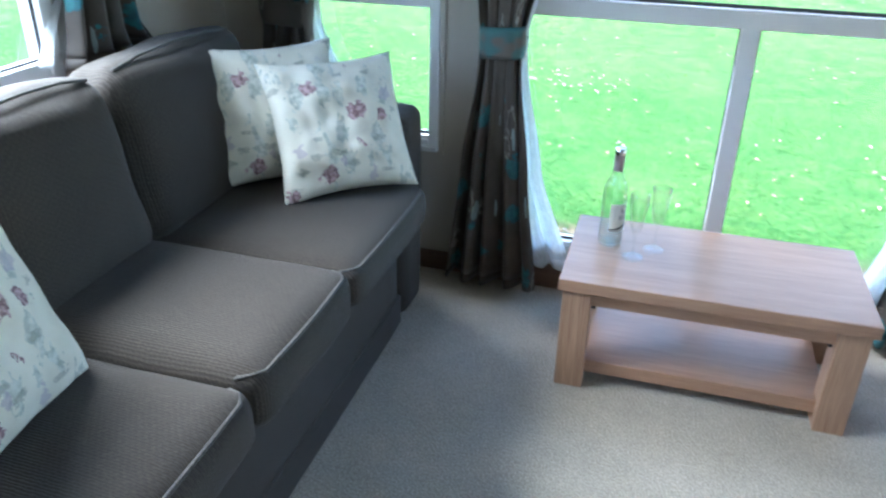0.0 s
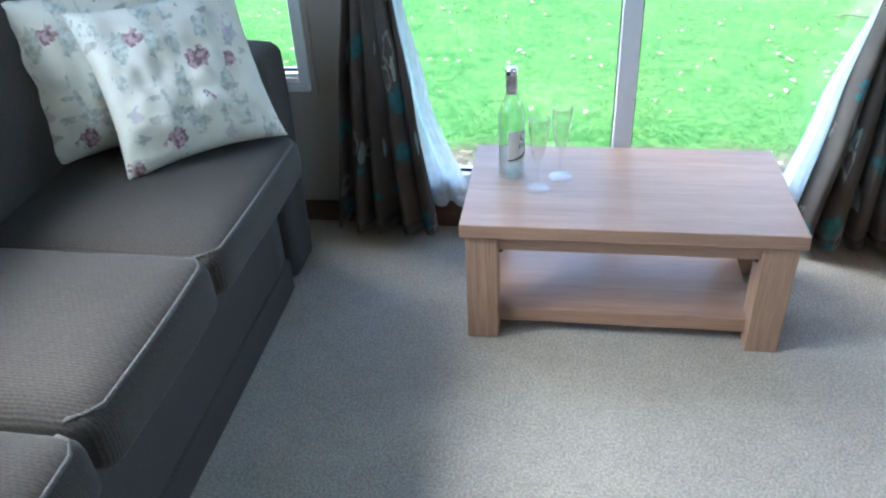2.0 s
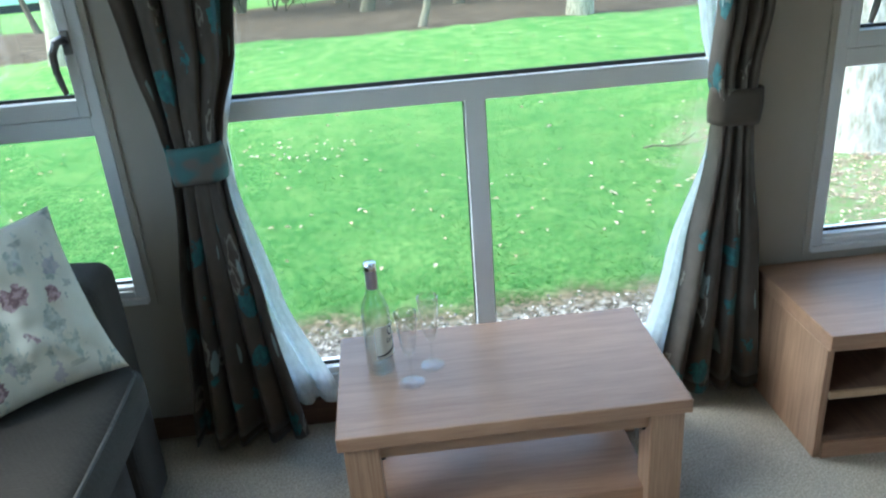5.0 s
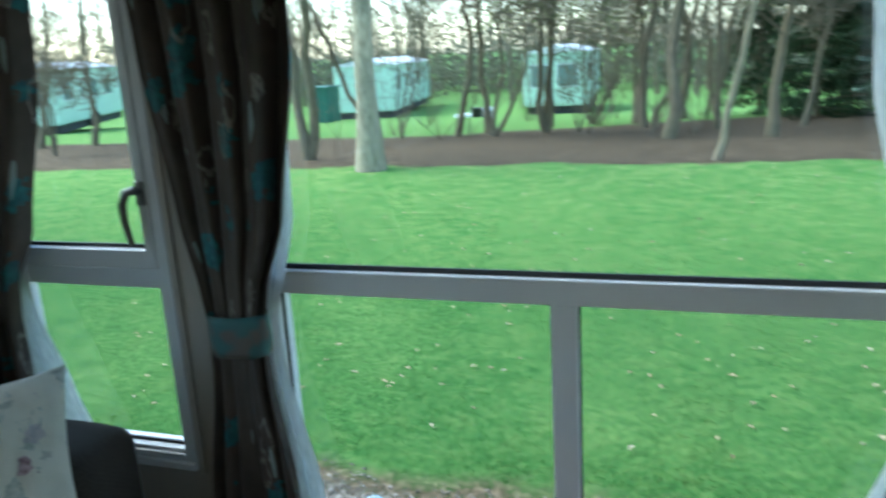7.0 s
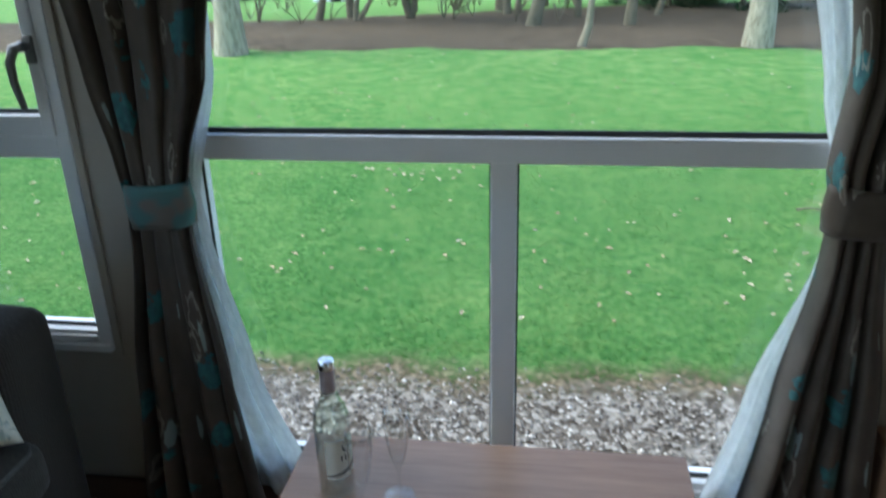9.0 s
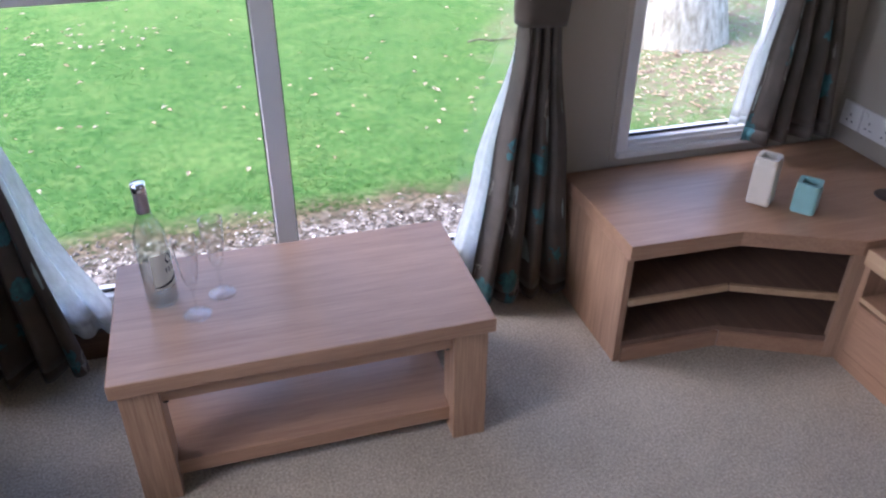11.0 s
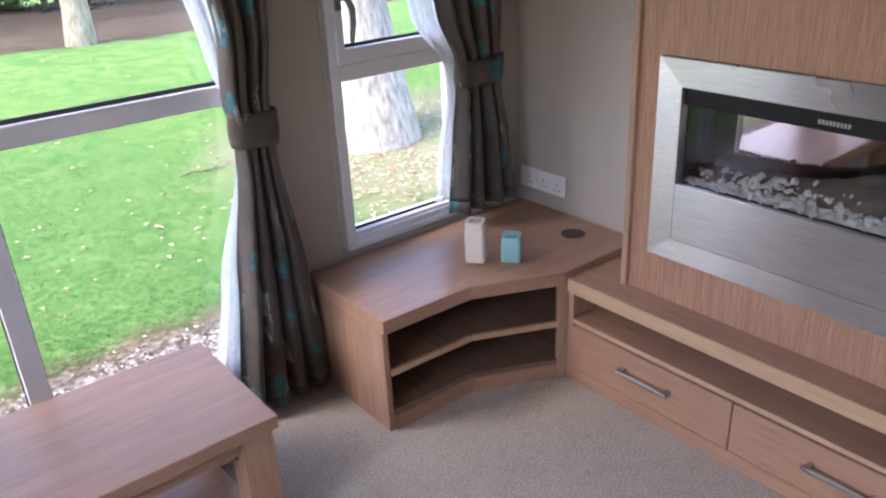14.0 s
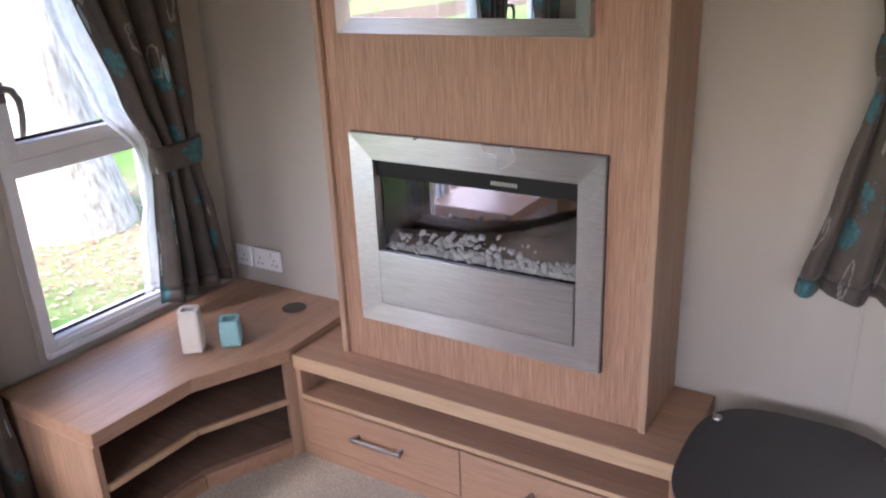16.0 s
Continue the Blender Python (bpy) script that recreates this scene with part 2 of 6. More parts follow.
def weave_material(name, color, rib=420.0, sheen=0.08):
    mt, n, l, p = material(name)
    v = coords(n, l)
    w = n.new("ShaderNodeTexWave")
    w.bands_direction = "Y"
    w.inputs["Scale"].default_value, w.inputs["Distortion"].default_value = rib / 6.3, 3.5
    w.inputs["Detail"].default_value, w.inputs["Detail Scale"].default_value = 3, 2.5
    l.new(v, w.inputs["Vector"])
    big, fine = noise_node(n, l, v, 5, 4), noise_node(n, l, v, 500, 2)
    base = ramp(n, l, big, [(0.3, [c * 0.85 for c in color]), (0.7, [c * 1.2 for c in color])])
    base = mix(n, l, calc(n, l, "MULTIPLY", w.outputs["Fac"], 0.7), base, [min(1, c * 1.9) for c in color])
    base = mix(n, l, calc(n, l, "MULTIPLY", fine, 0.4), base, [c * 0.4 for c in color])
    # woven dashes, staggered from row to row
    sx = n.new("ShaderNodeSeparateXYZ")
    l.new(v, sx.inputs[0])
    wob = calc(n, l, "MULTIPLY", noise_node(n, l, v, 30, 2), 0.006)
    across = calc(n, l, "SINE", calc(n, l, "MULTIPLY", calc(n, l, "ADD", calc(n, l, "ADD", sx.outputs[0], sx.outputs[2]), wob), 2 * math.pi / 0.0125))
    along = calc(n, l, "SINE", calc(n, l, "MULTIPLY", calc(n, l, "ADD", sx.outputs[1], wob), 2 * math.pi / 0.019))
    dash = ramp(n, l, calc(n, l, "MULTIPLY", across, along), [(0.18, (0, 0, 0)), (0.5, (1, 1, 1))])
    base = mix(n, l, calc(n, l, "MULTIPLY", dash, 0.2), base, [min(1, c * 2.5) for c in color])
    fleck = ramp(n, l, noise_node(n, l, coords(n, l, (0.35, 1.0, 1.0)), 210, 2), [(0.58, (0, 0, 0)), (0.66, (1, 1, 1))])
    base = mix(n, l, calc(n, l, "MULTIPLY", fleck, 0.28), base, [min(1, c * 2.6) for c in color])
    l.new(base, p.inputs["Base Color"])
    p.inputs["Roughness"].default_value = 0.85
    p.inputs["Specular IOR Level"].default_value = 0.25
    p.inputs["Sheen Weight"].default_value = sheen
    bump(n, l, p, w.outputs["Fac"], 0.5, 0.0015)
    return mt


def print_layer(n, l, vec, scale, keep, size, wobble, petals=0.0):
    """A mask of scattered blots: cells of a Voronoi field, some of them, with a ragged edge."""
    vo = n.new("ShaderNodeTexVoronoi")
    vo.inputs["Scale"].default_value, vo.inputs["Randomness"].default_value = scale, 0.9
    l.new(vec, vo.inputs["Vector"])
    d = calc(n, l, "ADD", vo.outputs["Distance"], calc(n, l, "MULTIPLY", calc(n, l, "SUBTRACT", noise_node(n, l, vec, scale * 4.5, 3), 0.5), wobble))
    inside = calc(n, l, "LESS_THAN", d, size)
    sep = n.new("ShaderNodeSeparateColor")
    l.new(vo.outputs["Color"], sep.inputs[0])
    return calc(n, l, "MULTIPLY", inside, calc(n, l, "LESS_THAN", sep.outputs[0], keep)), d


def curtain_material():
    mt, n, l, p = material("taupe_floral_curtain")
    v = coords(n, l, source="UV")
    big, fine = noise_node(n, l, v, 9, 4), noise_node(n, l, v, 600, 2)
    base = ramp(n, l, big, [(0.3, (0.055, 0.044, 0.035)), (0.7, (0.095, 0.076, 0.061))])
    teal, d = print_layer(n, l, v, 8.0, 0.5, 0.36, 0.7)
    tcol = ramp(n, l, noise_node(n, l, v, 40, 3), [(0.35, (0.01, 0.1, 0.125)), (0.65, (0.035, 0.21, 0.23))])
    base = mix(n, l, calc(n, l, "MULTIPLY", teal, 0.72), base, tcol)
    v2 = coords(n, l, (1.0, 0.45, 1.0), (0, 0, 0.6), "UV")
    leaf, d2 = print_layer(n, l, v2, 11.0, 0.5, 0.3, 0.45)
    ring = calc(n, l, "MULTIPLY", leaf, calc(n, l, "GREATER_THAN", d2, 0.235))
    base = mix(n, l, calc(n, l, "MULTIPLY", ring, 0.5), base, (0.4, 0.37, 0.32))
    v3 = coords(n, l, (1.0, 0.3, 1.0), (0, 0, -0.5), "UV")
    sprig, d3 = print_layer(n, l, v3, 15.0, 0.45, 0.22, 0.25)
    base = mix(n, l, calc(n, l, "MULTIPLY", sprig, 0.5), base, (0.42, 0.55, 0.53))
    l.new(base, p.inputs["Base Color"])
    p.inputs["Roughness"].default_value = 0.6
    p.inputs["Sheen Weight"].default_value = 0.1
    p.inputs["Specular IOR Level"].default_value = 0.3
    bump(n, l, p, fine, 0.25, 0.0008)
    return mt


def voile_material():
    mt, n, l, p = material("white_voile")
    out = n["Material Output"]
    tr, tl, df = n.new("ShaderNodeBsdfTransparent"), n.new("ShaderNodeBsdfTranslucent"), n.new("ShaderNodeBsdfDiffuse")
    tl.inputs["Color"].default_value, df.inputs["Color"].default_value = (0.9, 0.92, 0.92, 1), (0.88, 0.9, 0.9, 1)
    a, b = n.new("ShaderNodeMixShader"), n.new("ShaderNodeMixShader")
    a.inputs[0].default_value = 0.5
    l.new(tl.outputs[0], a.inputs[1])
    l.new(df.outputs[0], a.inputs[2])
    v = coords(n, l, source="UV")
    l.new(ramp(n, l, noise_node(n, l, v, 30, 3), [(0.3, (0.68, 0.68, 0.68)), (0.7, (0.86, 0.86, 0.86))]), b.inputs[0])
    l.new(tr.outputs[0], b.inputs[1])
    l.new(a.outputs[0], b.inputs[2])
    l.new(b.outputs[0], out.inputs["Surface"])
    return mt


def floral_material():
    mt, n, l, p = material("cream_floral_linen")
    v = coords(n, l)
    big, fine = noise_node(n, l, v, 8, 4), noise_node(n, l, v, 700, 2)
    base = ramp(n, l, big, [(0.3, (0.6, 0.57, 0.47)), (0.7, (0.77, 0.74, 0.63))])
    stem, ds = print_layer(n, l, coords(n, l, (1, 0.5, 0.1), (0, 0, 0.7)), 19.0, 0.85, 0.36, 1.1)
    base = mix(n, l, calc(n, l, "MULTIPLY", stem, 0.75), base, ramp(n, l, noise_node(n, l, v, 60, 3), [(0.35, (0.28, 0.33, 0.28)), (0.65, (0.64, 0.66, 0.6))]))
    rose, dr = print_layer(n, l, coords(n, l, (1, 1, 0.2)), 9.5, 0.42, 0.27, 0.6)
    leafy, dl = print_layer(n, l, coords(n, l, (0.6, 1.2, 0.2), (0, 0, -0.5)), 24.0, 0.32, 0.28, 0.9)
    base = mix(n, l, calc(n, l, "MULTIPLY", leafy, 0.6), base, ramp(n, l, noise_node(n, l, v, 70, 3), [(0.35, (0.2, 0.23, 0.2)), (0.65, (0.42, 0.4, 0.33))]))
    base = mix(n, l, calc(n, l, "MULTIPLY", rose, 0.85), base, ramp(n, l, noise_node(n, l, v, 90, 3), [(0.4, (0.13, 0.035, 0.06)), (0.6, (0.52, 0.34, 0.36))]))
    vio, dv = print_layer(n, l, coords(n, l, (1.1, 1, 0.2), (0, 0, 1.9)), 12.0, 0.3, 0.22, 0.75)
    base = mix(n, l, calc(n, l, "MULTIPLY", vio, 0.5), base, (0.36, 0.3, 0.4))
    l.new(base, p.inputs["Base Color"])
    p.inputs["Roughness"].default_value = 0.8
    p.inputs["Specular IOR Level"].default_value = 0.25
    bump(n, l, p, calc(n, l, "ADD", fine, noise_node(n, l, v, 22, 3)), 0.35, 0.003)
    return mt


def glass_material(name, tint=(1, 1, 1), rough=0.0, weight=1.0, haze=0.0):
    """Thin glass: clear, with a glossy film."""
    mt, n, l, p = material(name)
    out = n["Material Output"]
    tr, gl, fr, ms = n.new("ShaderNodeBsdfTransparent"), n.new("ShaderNodeBsdfGlossy"), n.new("ShaderNodeLayerWeight"), n.new("ShaderNodeMixShader")
    tr.inputs["Color"].default_value = (*tint, 1)
    gl.inputs["Roughness"].default_value = rough
    fr.inputs["Blend"].default_value = 0.5
    edge = calc(n, l, "ADD", calc(n, l, "MULTIPLY", calc(n, l, "POWER", fr.outputs["Facing"], 4.0), 0.55 * weight), 0.03 * weight)
    l.new(edge, ms.inputs[0])
    l.new(tr.outputs[0], ms.inputs[1])
    l.new(gl.outputs[0], ms.inputs[2])
    if haze:
        # translucent white mixed in for the bright refraction the thin glass lacks
        tl, hz = n.new("ShaderNodeBsdfTranslucent"), n.new("ShaderNodeMixShader")
        tl.inputs["Color"].default_value, hz.inputs[0].default_value = (0.95, 0.97, 0.97, 1), haze
        l.new(ms.outputs[0], hz.inputs[1])
        l.new(tl.outputs[0], hz.inputs[2])
        l.new(hz.outputs[0], out.inputs["Surface"])
    else:
        l.new(ms.outputs[0], out.inputs["Surface"])
    return mt


def steel_material():
    mt, n, l, p = material("brushed_steel")
    v = coords(n, l, (1, 0.02, 1))
    f = noise_node(n, l, v, 500, 3)
    b = noise_node(n, l, coords(n, l), 3, 3)
    l.new(ramp(n, l, f, [(0.3, (0.46, 0.455, 0.46)), (0.7, (0.62, 0.61, 0.61))]), p.inputs["Base Color"])
    p.inputs["Metallic"].default_value = 1.0
    l.new(calc(n, l, "ADD", calc(n, l, "MULTIPLY", b, 0.1), 0.24), p.inputs["Roughness"])
    # brushed lengthways, so reflections smear upright
    grain = n.new("ShaderNodeCombineXYZ")
    grain.inputs[2].default_value = 1.0
    p.inputs["Anisotropic"].default_value = 0.85
    l.new(grain.outputs[0], p.inputs["Tangent"])
    bump(n, l, p, f, 0.05, 0.0003)
    return mt


CARPET, SOFA_FABRIC, PIPING = carpet_material(), weave_material("charcoal_ribbed_fabric", (0.038, 0.031, 0.025), 300.0), weave_material("grey_piping", (0.07, 0.065, 0.06))


def tie_material():
    mt, n, l, p = material("taupe_teal_tie")
    v = coords(n, l, source="UV")
    m = noise_node(n, l, v, 7.5, 2)
    l.new(ramp(n, l, m, [(0.42, (0.12, 0.1, 0.082)), (0.48, (0.055, 0.12, 0.12)), (0.62, (0.045, 0.15, 0.15)), (0.68, (0.12, 0.1, 0.082))]), p.inputs["Base Color"])
    p.inputs["Roughness"].default_value = 0.55
    bump(n, l, p, noise_node(n, l, v, 500, 2), 0.2, 0.0008)
    return mt


TIE = tie_material()
CURTAIN, VOILE, FLORAL, STEEL = curtain_material(), voile_material(), floral_material(), steel_material()
WALL = plain("cream_wallboard", (0.43, 0.385, 0.325), 0.6, var=0.05, scale=3, grain=420, relief=0.2, stretch=(1, 1, 0.15))
CEILING = plain("white_ceiling_board", (0.5, 0.485, 0.455), 0.7, var=0.04)
UPVC = plain("white_window_frame", (0.74, 0.745, 0.755), 0.3, var=0.04, scale=4, relief=0.03)
GASKET = plain("black_gasket", (0.012, 0.012, 0.014), 0.5, relief=0.05)
PLINTH = wood("brown_skirting", 0, (0.10, 0.055, 0.035), (0.19, 0.11, 0.07))
GLASS, CLEAR = glass_material("window_glass"), glass_material("drinking_glass", (0.99, 0.992, 0.99), 0.0, 1.8, 0.004)
BOTTLE = glass_material("pale_green_bottle_glass", (0.955, 0.988, 0.968), 0.0, 2.2)
BLACK_GLASS = plain("black_glass", (0.036, 0.033, 0.033), 0.36, var=0.1, relief=0.02, spec=0.4)
BLACK = plain("black_plastic", (0.012, 0.012, 0.014), 0.45, relief=0.1)
LATCH = plain("dark_latch_metal", (0.2, 0.2, 0.205), 0.3, 0.6, var=0.05, relief=0.03)
CHROME = plain("chrome", (0.75, 0.75, 0.76), 0.12, 1.0, var=0.04, relief=0.0)
HANDLE_METAL = plain("satin_nickel", (0.48, 0.47, 0.46), 0.32, 1.0, var=0.06, relief=0.05)
WHITE_PLASTIC = plain("white_socket_plastic", (0.8, 0.79, 0.77), 0.35, var=0.03, relief=0.02)
CREAM_CERAMIC = plain("cream_ceramic", (0.76, 0.71, 0.62), 0.35, var=0.05)
TEAL_CERAMIC = plain("pale_teal_ceramic", (0.27, 0.53, 0.53), 0.3, var=0.08)
# grommet brown, also the painted shade in the vases and drawer gaps
BROWN_AND_SHADE = plain("brown_grommet_and_shade", (0.07, 0.05, 0.042), 0.45)
PAPER = plain("bottle_label_paper", (0.74, 0.72, 0.62), 0.7, var=0.04)
INK = plain("black_ink", (0.02, 0.02, 0.03), 0.6)
FOIL = plain("grey_bottle_foil", (0.42, 0.37, 0.39), 0.35, 0.5)
SOOT = plain("firebox_black", (0.009, 0.008, 0.008), 0.5, spec=0.25)
EMBER_BED = plain("dark_log_bed", (0.075, 0.055, 0.044), 0.85, var=0.75, scale=26, grain=110, relief=1.0, stretch=(1, 0.45, 1.3))
PEBBLE = plain("pale_pebbles", (0.33, 0.32, 0.305), 0.6, var=0.35, scale=18)
MIRROR = plain("mirror_silver", (0.9, 0.9, 0.9), 0.01, 1.0, var=0.0, relief=0.0)
FIRE_BACK = plain("smoked_fire_mirror", (0.5, 0.48, 0.5), 0.03, 1.0, var=0.1, relief=0.0)


def stone_material():
    mt, n, l, p = material("mixed_gravel")
    g = n.new("ShaderNodeNewGeometry")
    base = ramp(n, l, g.outputs["Random Per Island"], [(0.0, (0.045, 0.034, 0.025)), (0.4, (0.12, 0.094, 0.072)), (0.75, (0.25, 0.21, 0.168)), (1.0, (0.68, 0.63, 0.55))])
    l.new(mix(n, l, 0.3, base, ramp(n, l, noise_node(n, l, coords(n, l), 120, 3), [(0.3, (0.08, 0.068, 0.056)), (0.7, (0.34, 0.315, 0.285))])), p.inputs["Base Color"])
    p.inputs["Roughness"].default_value = 0.8
    return mt


def leaf_material(name, low, mid, high, patch_low, patch_high, through=0.5):
    """Thin leaves that let light through, each a little different."""
    mt, n, l, p = material(name)
    out = n["Material Output"]
    g = n.new("ShaderNodeNewGeometry")
    c = ramp(n, l, g.outputs["Random Per Island"], [(0.0, low), (0.6, mid), (1.0, high)])
    c = mix(n, l, 0.5, c, ramp(n, l, noise_node(n, l, coords(n, l), 0.8, 4), [(0.35, patch_low), (0.65, patch_high)]))
    d, t, m = n.new("ShaderNodeBsdfDiffuse"), n.new("ShaderNodeBsdfTranslucent"), n.new("ShaderNodeMixShader")
    l.new(c, d.inputs["Color"])
    l.new(c, t.inputs["Color"])
    m.inputs[0].default_value = through
    l.new(d.outputs[0], m.inputs[1])
    l.new(t.outputs[0], m.inputs[2])
    l.new(m.outputs[0], out.inputs["Surface"])
    return mt


# ---- the lounge shell ----
LEFT, RIGHT, BACK, TOP = -1.9, 1.9, -5.2, 2.22

solid("floor", box(bmesh.new(), (LEFT - 0.06, BACK - 0.06, -0.06), (RIGHT + 0.06, 0.075, 0.0)), CARPET, "beige grey cut-pile carpet over the whole lounge", "floor")
solid("ceiling", box(bmesh.new(), (LEFT - 0.06, BACK - 0.06, TOP), (RIGHT + 0.06, 0.08, TOP + 0.06)), CEILING, "plain white ceiling board above the lounge", "ceiling")
FRONT_HOLES = [(-0.775, 0.105, 0.775, 1.965), (-1.60, 0.505, -1.04, 1.965), (1.056, 0.44, 1.60, 1.965)]
solid("wall_north", slab(bmesh.new(), (LEFT, 0.0, RIGHT, TOP), FRONT_HOLES, lambda u, v, t: (u, t, v), 0.012, 0.075), WALL, "cream wallboard wall with three front windows", "wall")
LEFT_HOLES = [(-2.12, 0.93, -0.88, 1.93), (-4.3, 0.93, -2.75, 1.93)]
solid("wall_west", slab(bmesh.new(), (BACK, 0.0, 0.075, TOP), LEFT_HOLES, lambda u, v, t: (t, u, v), LEFT, LEFT - 0.06), WALL, "cream wallboard wall behind the sofa with windows", "wall")
RIGHT_HOLES = [(-3.5, 0.93, -2.33, 1.93)]
solid("wall_east", slab(bmesh.new(), (BACK, 0.0, 0.075, TOP), RIGHT_HOLES, lambda u, v, t: (t, u, v), RIGHT, RIGHT + 0.06), WALL, "cream wallboard wall behind the fireplace", "wall")
# added out of view: closes the end where the room runs on
solid("wall_south", box(bmesh.new(), (LEFT, BACK - 0.06, 0), (RIGHT, BACK, TOP)), WALL, "added unseen cream wall closing the open lounge end", "wall")
bm = bmesh.new()
box(bm, (-0.86, -0.014, 0.0), (0.86, 0.0115, 0.098), 0.003)
box(bm, (-1.86, -0.003, 0.0), (-0.861, 0.0115, 0.08), 0.003)
solid("baseboard", bm, PLINTH, "dark brown skirting board under the front window", "baseboard")
bm = bmesh.new()
for yj in (-2.24, -3.6):
    box(bm, (RIGHT - 0.003, yj - 0.004, 0.0), (RIGHT + 0.004, yj + 0.004, TOP), 0.001)
solid("trim", bm, WALL, "thin upright joint strip on the wallboard", "trim")
bm = bmesh.new()
for s in (-1, 1):
    e = 1.04 if s < 0 else 1.056
    box(bm, (s * (e - 0.0015), 0.001, 0.49 if s < 0 else 0.43), (s * (e - 0.021), 0.0115, 1.985), 0.002)
solid("trim_window", bm, WALL, "cream edging strip beside the side windows", "trim")


# ---- windows ----
def bars(bm, x0, x1, z0, z1, w, y0, y1, bev=0.004):
    """A rectangular frame of four members of widths w = (left, right, bottom, top)."""
    box(bm, (x0, y0, z0), (x0 + w[0], y1, z1), bev)
    box(bm, (x1 - w[1], y0, z0), (x1, y1, z1), bev)
    box(bm, (x0 + w[0] - 0.001, y0 + 0.001, z0), (x1 - w[1] + 0.001, y1 - 0.001, z0 + w[2]), bev)
    box(bm, (x0 + w[0] - 0.001, y0 + 0.001, z1 - w[3]), (x1 - w[1] + 0.001, y1 - 0.001, z1), bev)
    return bm


def gasket(bm, x0, x1, z0, z1, y, w=0.006, up=0.0):
    """A black rubber seal round a pane; up widens its foot."""
    box(bm, (x0, y, z0), (x0 + w, y + 0.008, z1))
    box(bm, (x1 - w, y, z0), (x1, y + 0.008, z1))
    box(bm, (x0 + w, y + 0.0005, z0), (x1 - w, y + 0.0075, z0 + w + up))
    box(bm, (x0 + w, y + 0.0005, z1 - w), (x1 - w, y + 0.0075, z1))
    return bm


def pane(parent, x0, x1, z0, z1, y):
    ob = part("pane", box(bmesh.new(), (x0, y, z0), (x1, y + 0.004, z1)), GLASS, parent)
    ob.visible_shadow = False
    part("seal", gasket(bmesh.new(), x0 - 0.002, x1 + 0.002, z0 - 0.002, z1 + 0.002, y - 0.006, 0.006, 0.007), GASKET, parent, "black rubber glazing seal")
    return ob


w1 = thing("window_1", (0, 0.04, 0.1), "large low front window in a white frame with a mid rail", "window", kind="structure")
part("window_frame", bars(bmesh.new(), -0.775, 0.775, 0.105, 1.965, (0.045, 0.045, 0.10, 0.048), 0.0, 0.07), UPVC, w1)
bm = bmesh.new()
box(bm, (-0.731, 0.002, 1.037), (0.731, 0.066, 1.096), 0.004)
box(bm, (-0.731, -0.004, 1.088), (0.731, 0.01, 1.099), 0.003)
part("rail", bm, UPVC, w1, "white horizontal mid rail")
part("mullion", box(bmesh.new(), (-0.038, 0.003, 0.204), (0.022, 0.064, 1.038), 0.004), UPVC, w1, "white upright bar below the mid rail")
pane(w1, -0.73, 0.73, 1.098, 1.918, 0.03)
pane(w1, -0.73, -0.038, 0.204, 1.037, 0.03)
pane(w1, 0.022, 0.73, 0.204, 1.037, 0.03)
bm = bmesh.new()
box(bm, (-0.772, -0.012, 0.105), (0.772, 0.004, 0.15), 0.004)
box(bm, (-0.75, -0.006, 0.17), (0.75, 0.006, 0.182), 0.003)
part("window_sill", bm, UPVC, w1, "white stepped window sill")


def side_window(name, s, zb, label):
    """A narrow window with a top-hung upper sash. s: the side of the room."""
    w = thing(name, (s * 1.32, 0.04, zb), label, "window", kind="structure")
    x0, x1 = sorted((s * (1.04 if s < 0 else 1.056), s * 1.60))
    part("window_frame", bars(bmesh.new(), x0, x1, zb, 1.965, (0.038, 0.038, 0.06, 0.045), 0.0, 0.07), UPVC, w)
    part("rail", box(bmesh.new(), (x0 + 0.037, 0.002, 1.034), (x1 - 0.037, 0.066, 1.088), 0.004), UPVC, w)
    sash = part("sash", bars(bmesh.new(), x0 + 0.03, x1 - 0.03, 1.09, 1.925, (0.03, 0.03, 0.05, 0.045), -0.008, 0.05), UPVC, w, "white top-hung opening sash")
    pane(w, x0 + 0.058, x1 - 0.058, 1.139, 1.882, 0.026)
    pane(w, x0 + 0.038, x1 - 0.038, zb + 0.058, 1.034, 0.03)
    bm = bmesh.new()
    box(bm, (x0 + 0.002, -0.012, zb), (x1 - 0.002, 0.006, zb + 0.022), 0.004)
    box(bm, (x0 + 0.038, -0.006, zb + 0.035), (x1 - 0.038, 0.004, zb + 0.047), 0.003)
    part("window_sill", bm, UPVC, w, "white stepped window sill")
    hx = s * (1.083 if s < 0 else 1.099)
    bm = bmesh.new()
    box(bm, (hx - 0.012, -0.02, 1.262), (hx + 0.012, -0.0085, 1.325), 0.004)
    tube(bm, [(hx, -0.018, 1.30), (hx, -0.04, 1.305), (hx + s * 0.014, -0.05, 1.30), (hx + s * 0.028, -0.052, 1.27), (hx + s * 0.03, -0.05, 1.225), (hx + s * 0.024, -0.048, 1.185), (hx + s * 0.018, -0.05, 1.165)], [0.010, 0.0115, 0.012, 0.011, 0.0095, 0.0085, 0.007], 10)
    part("window_handle", bm, LATCH, sash, "dark grey curved latch handle")
    return w


side_window("window_2", -1, 0.505, "narrow white-framed side window with opening top sash")
side_window("window_3", 1, 0.44, "narrow white-framed side window above the corner cabinet")


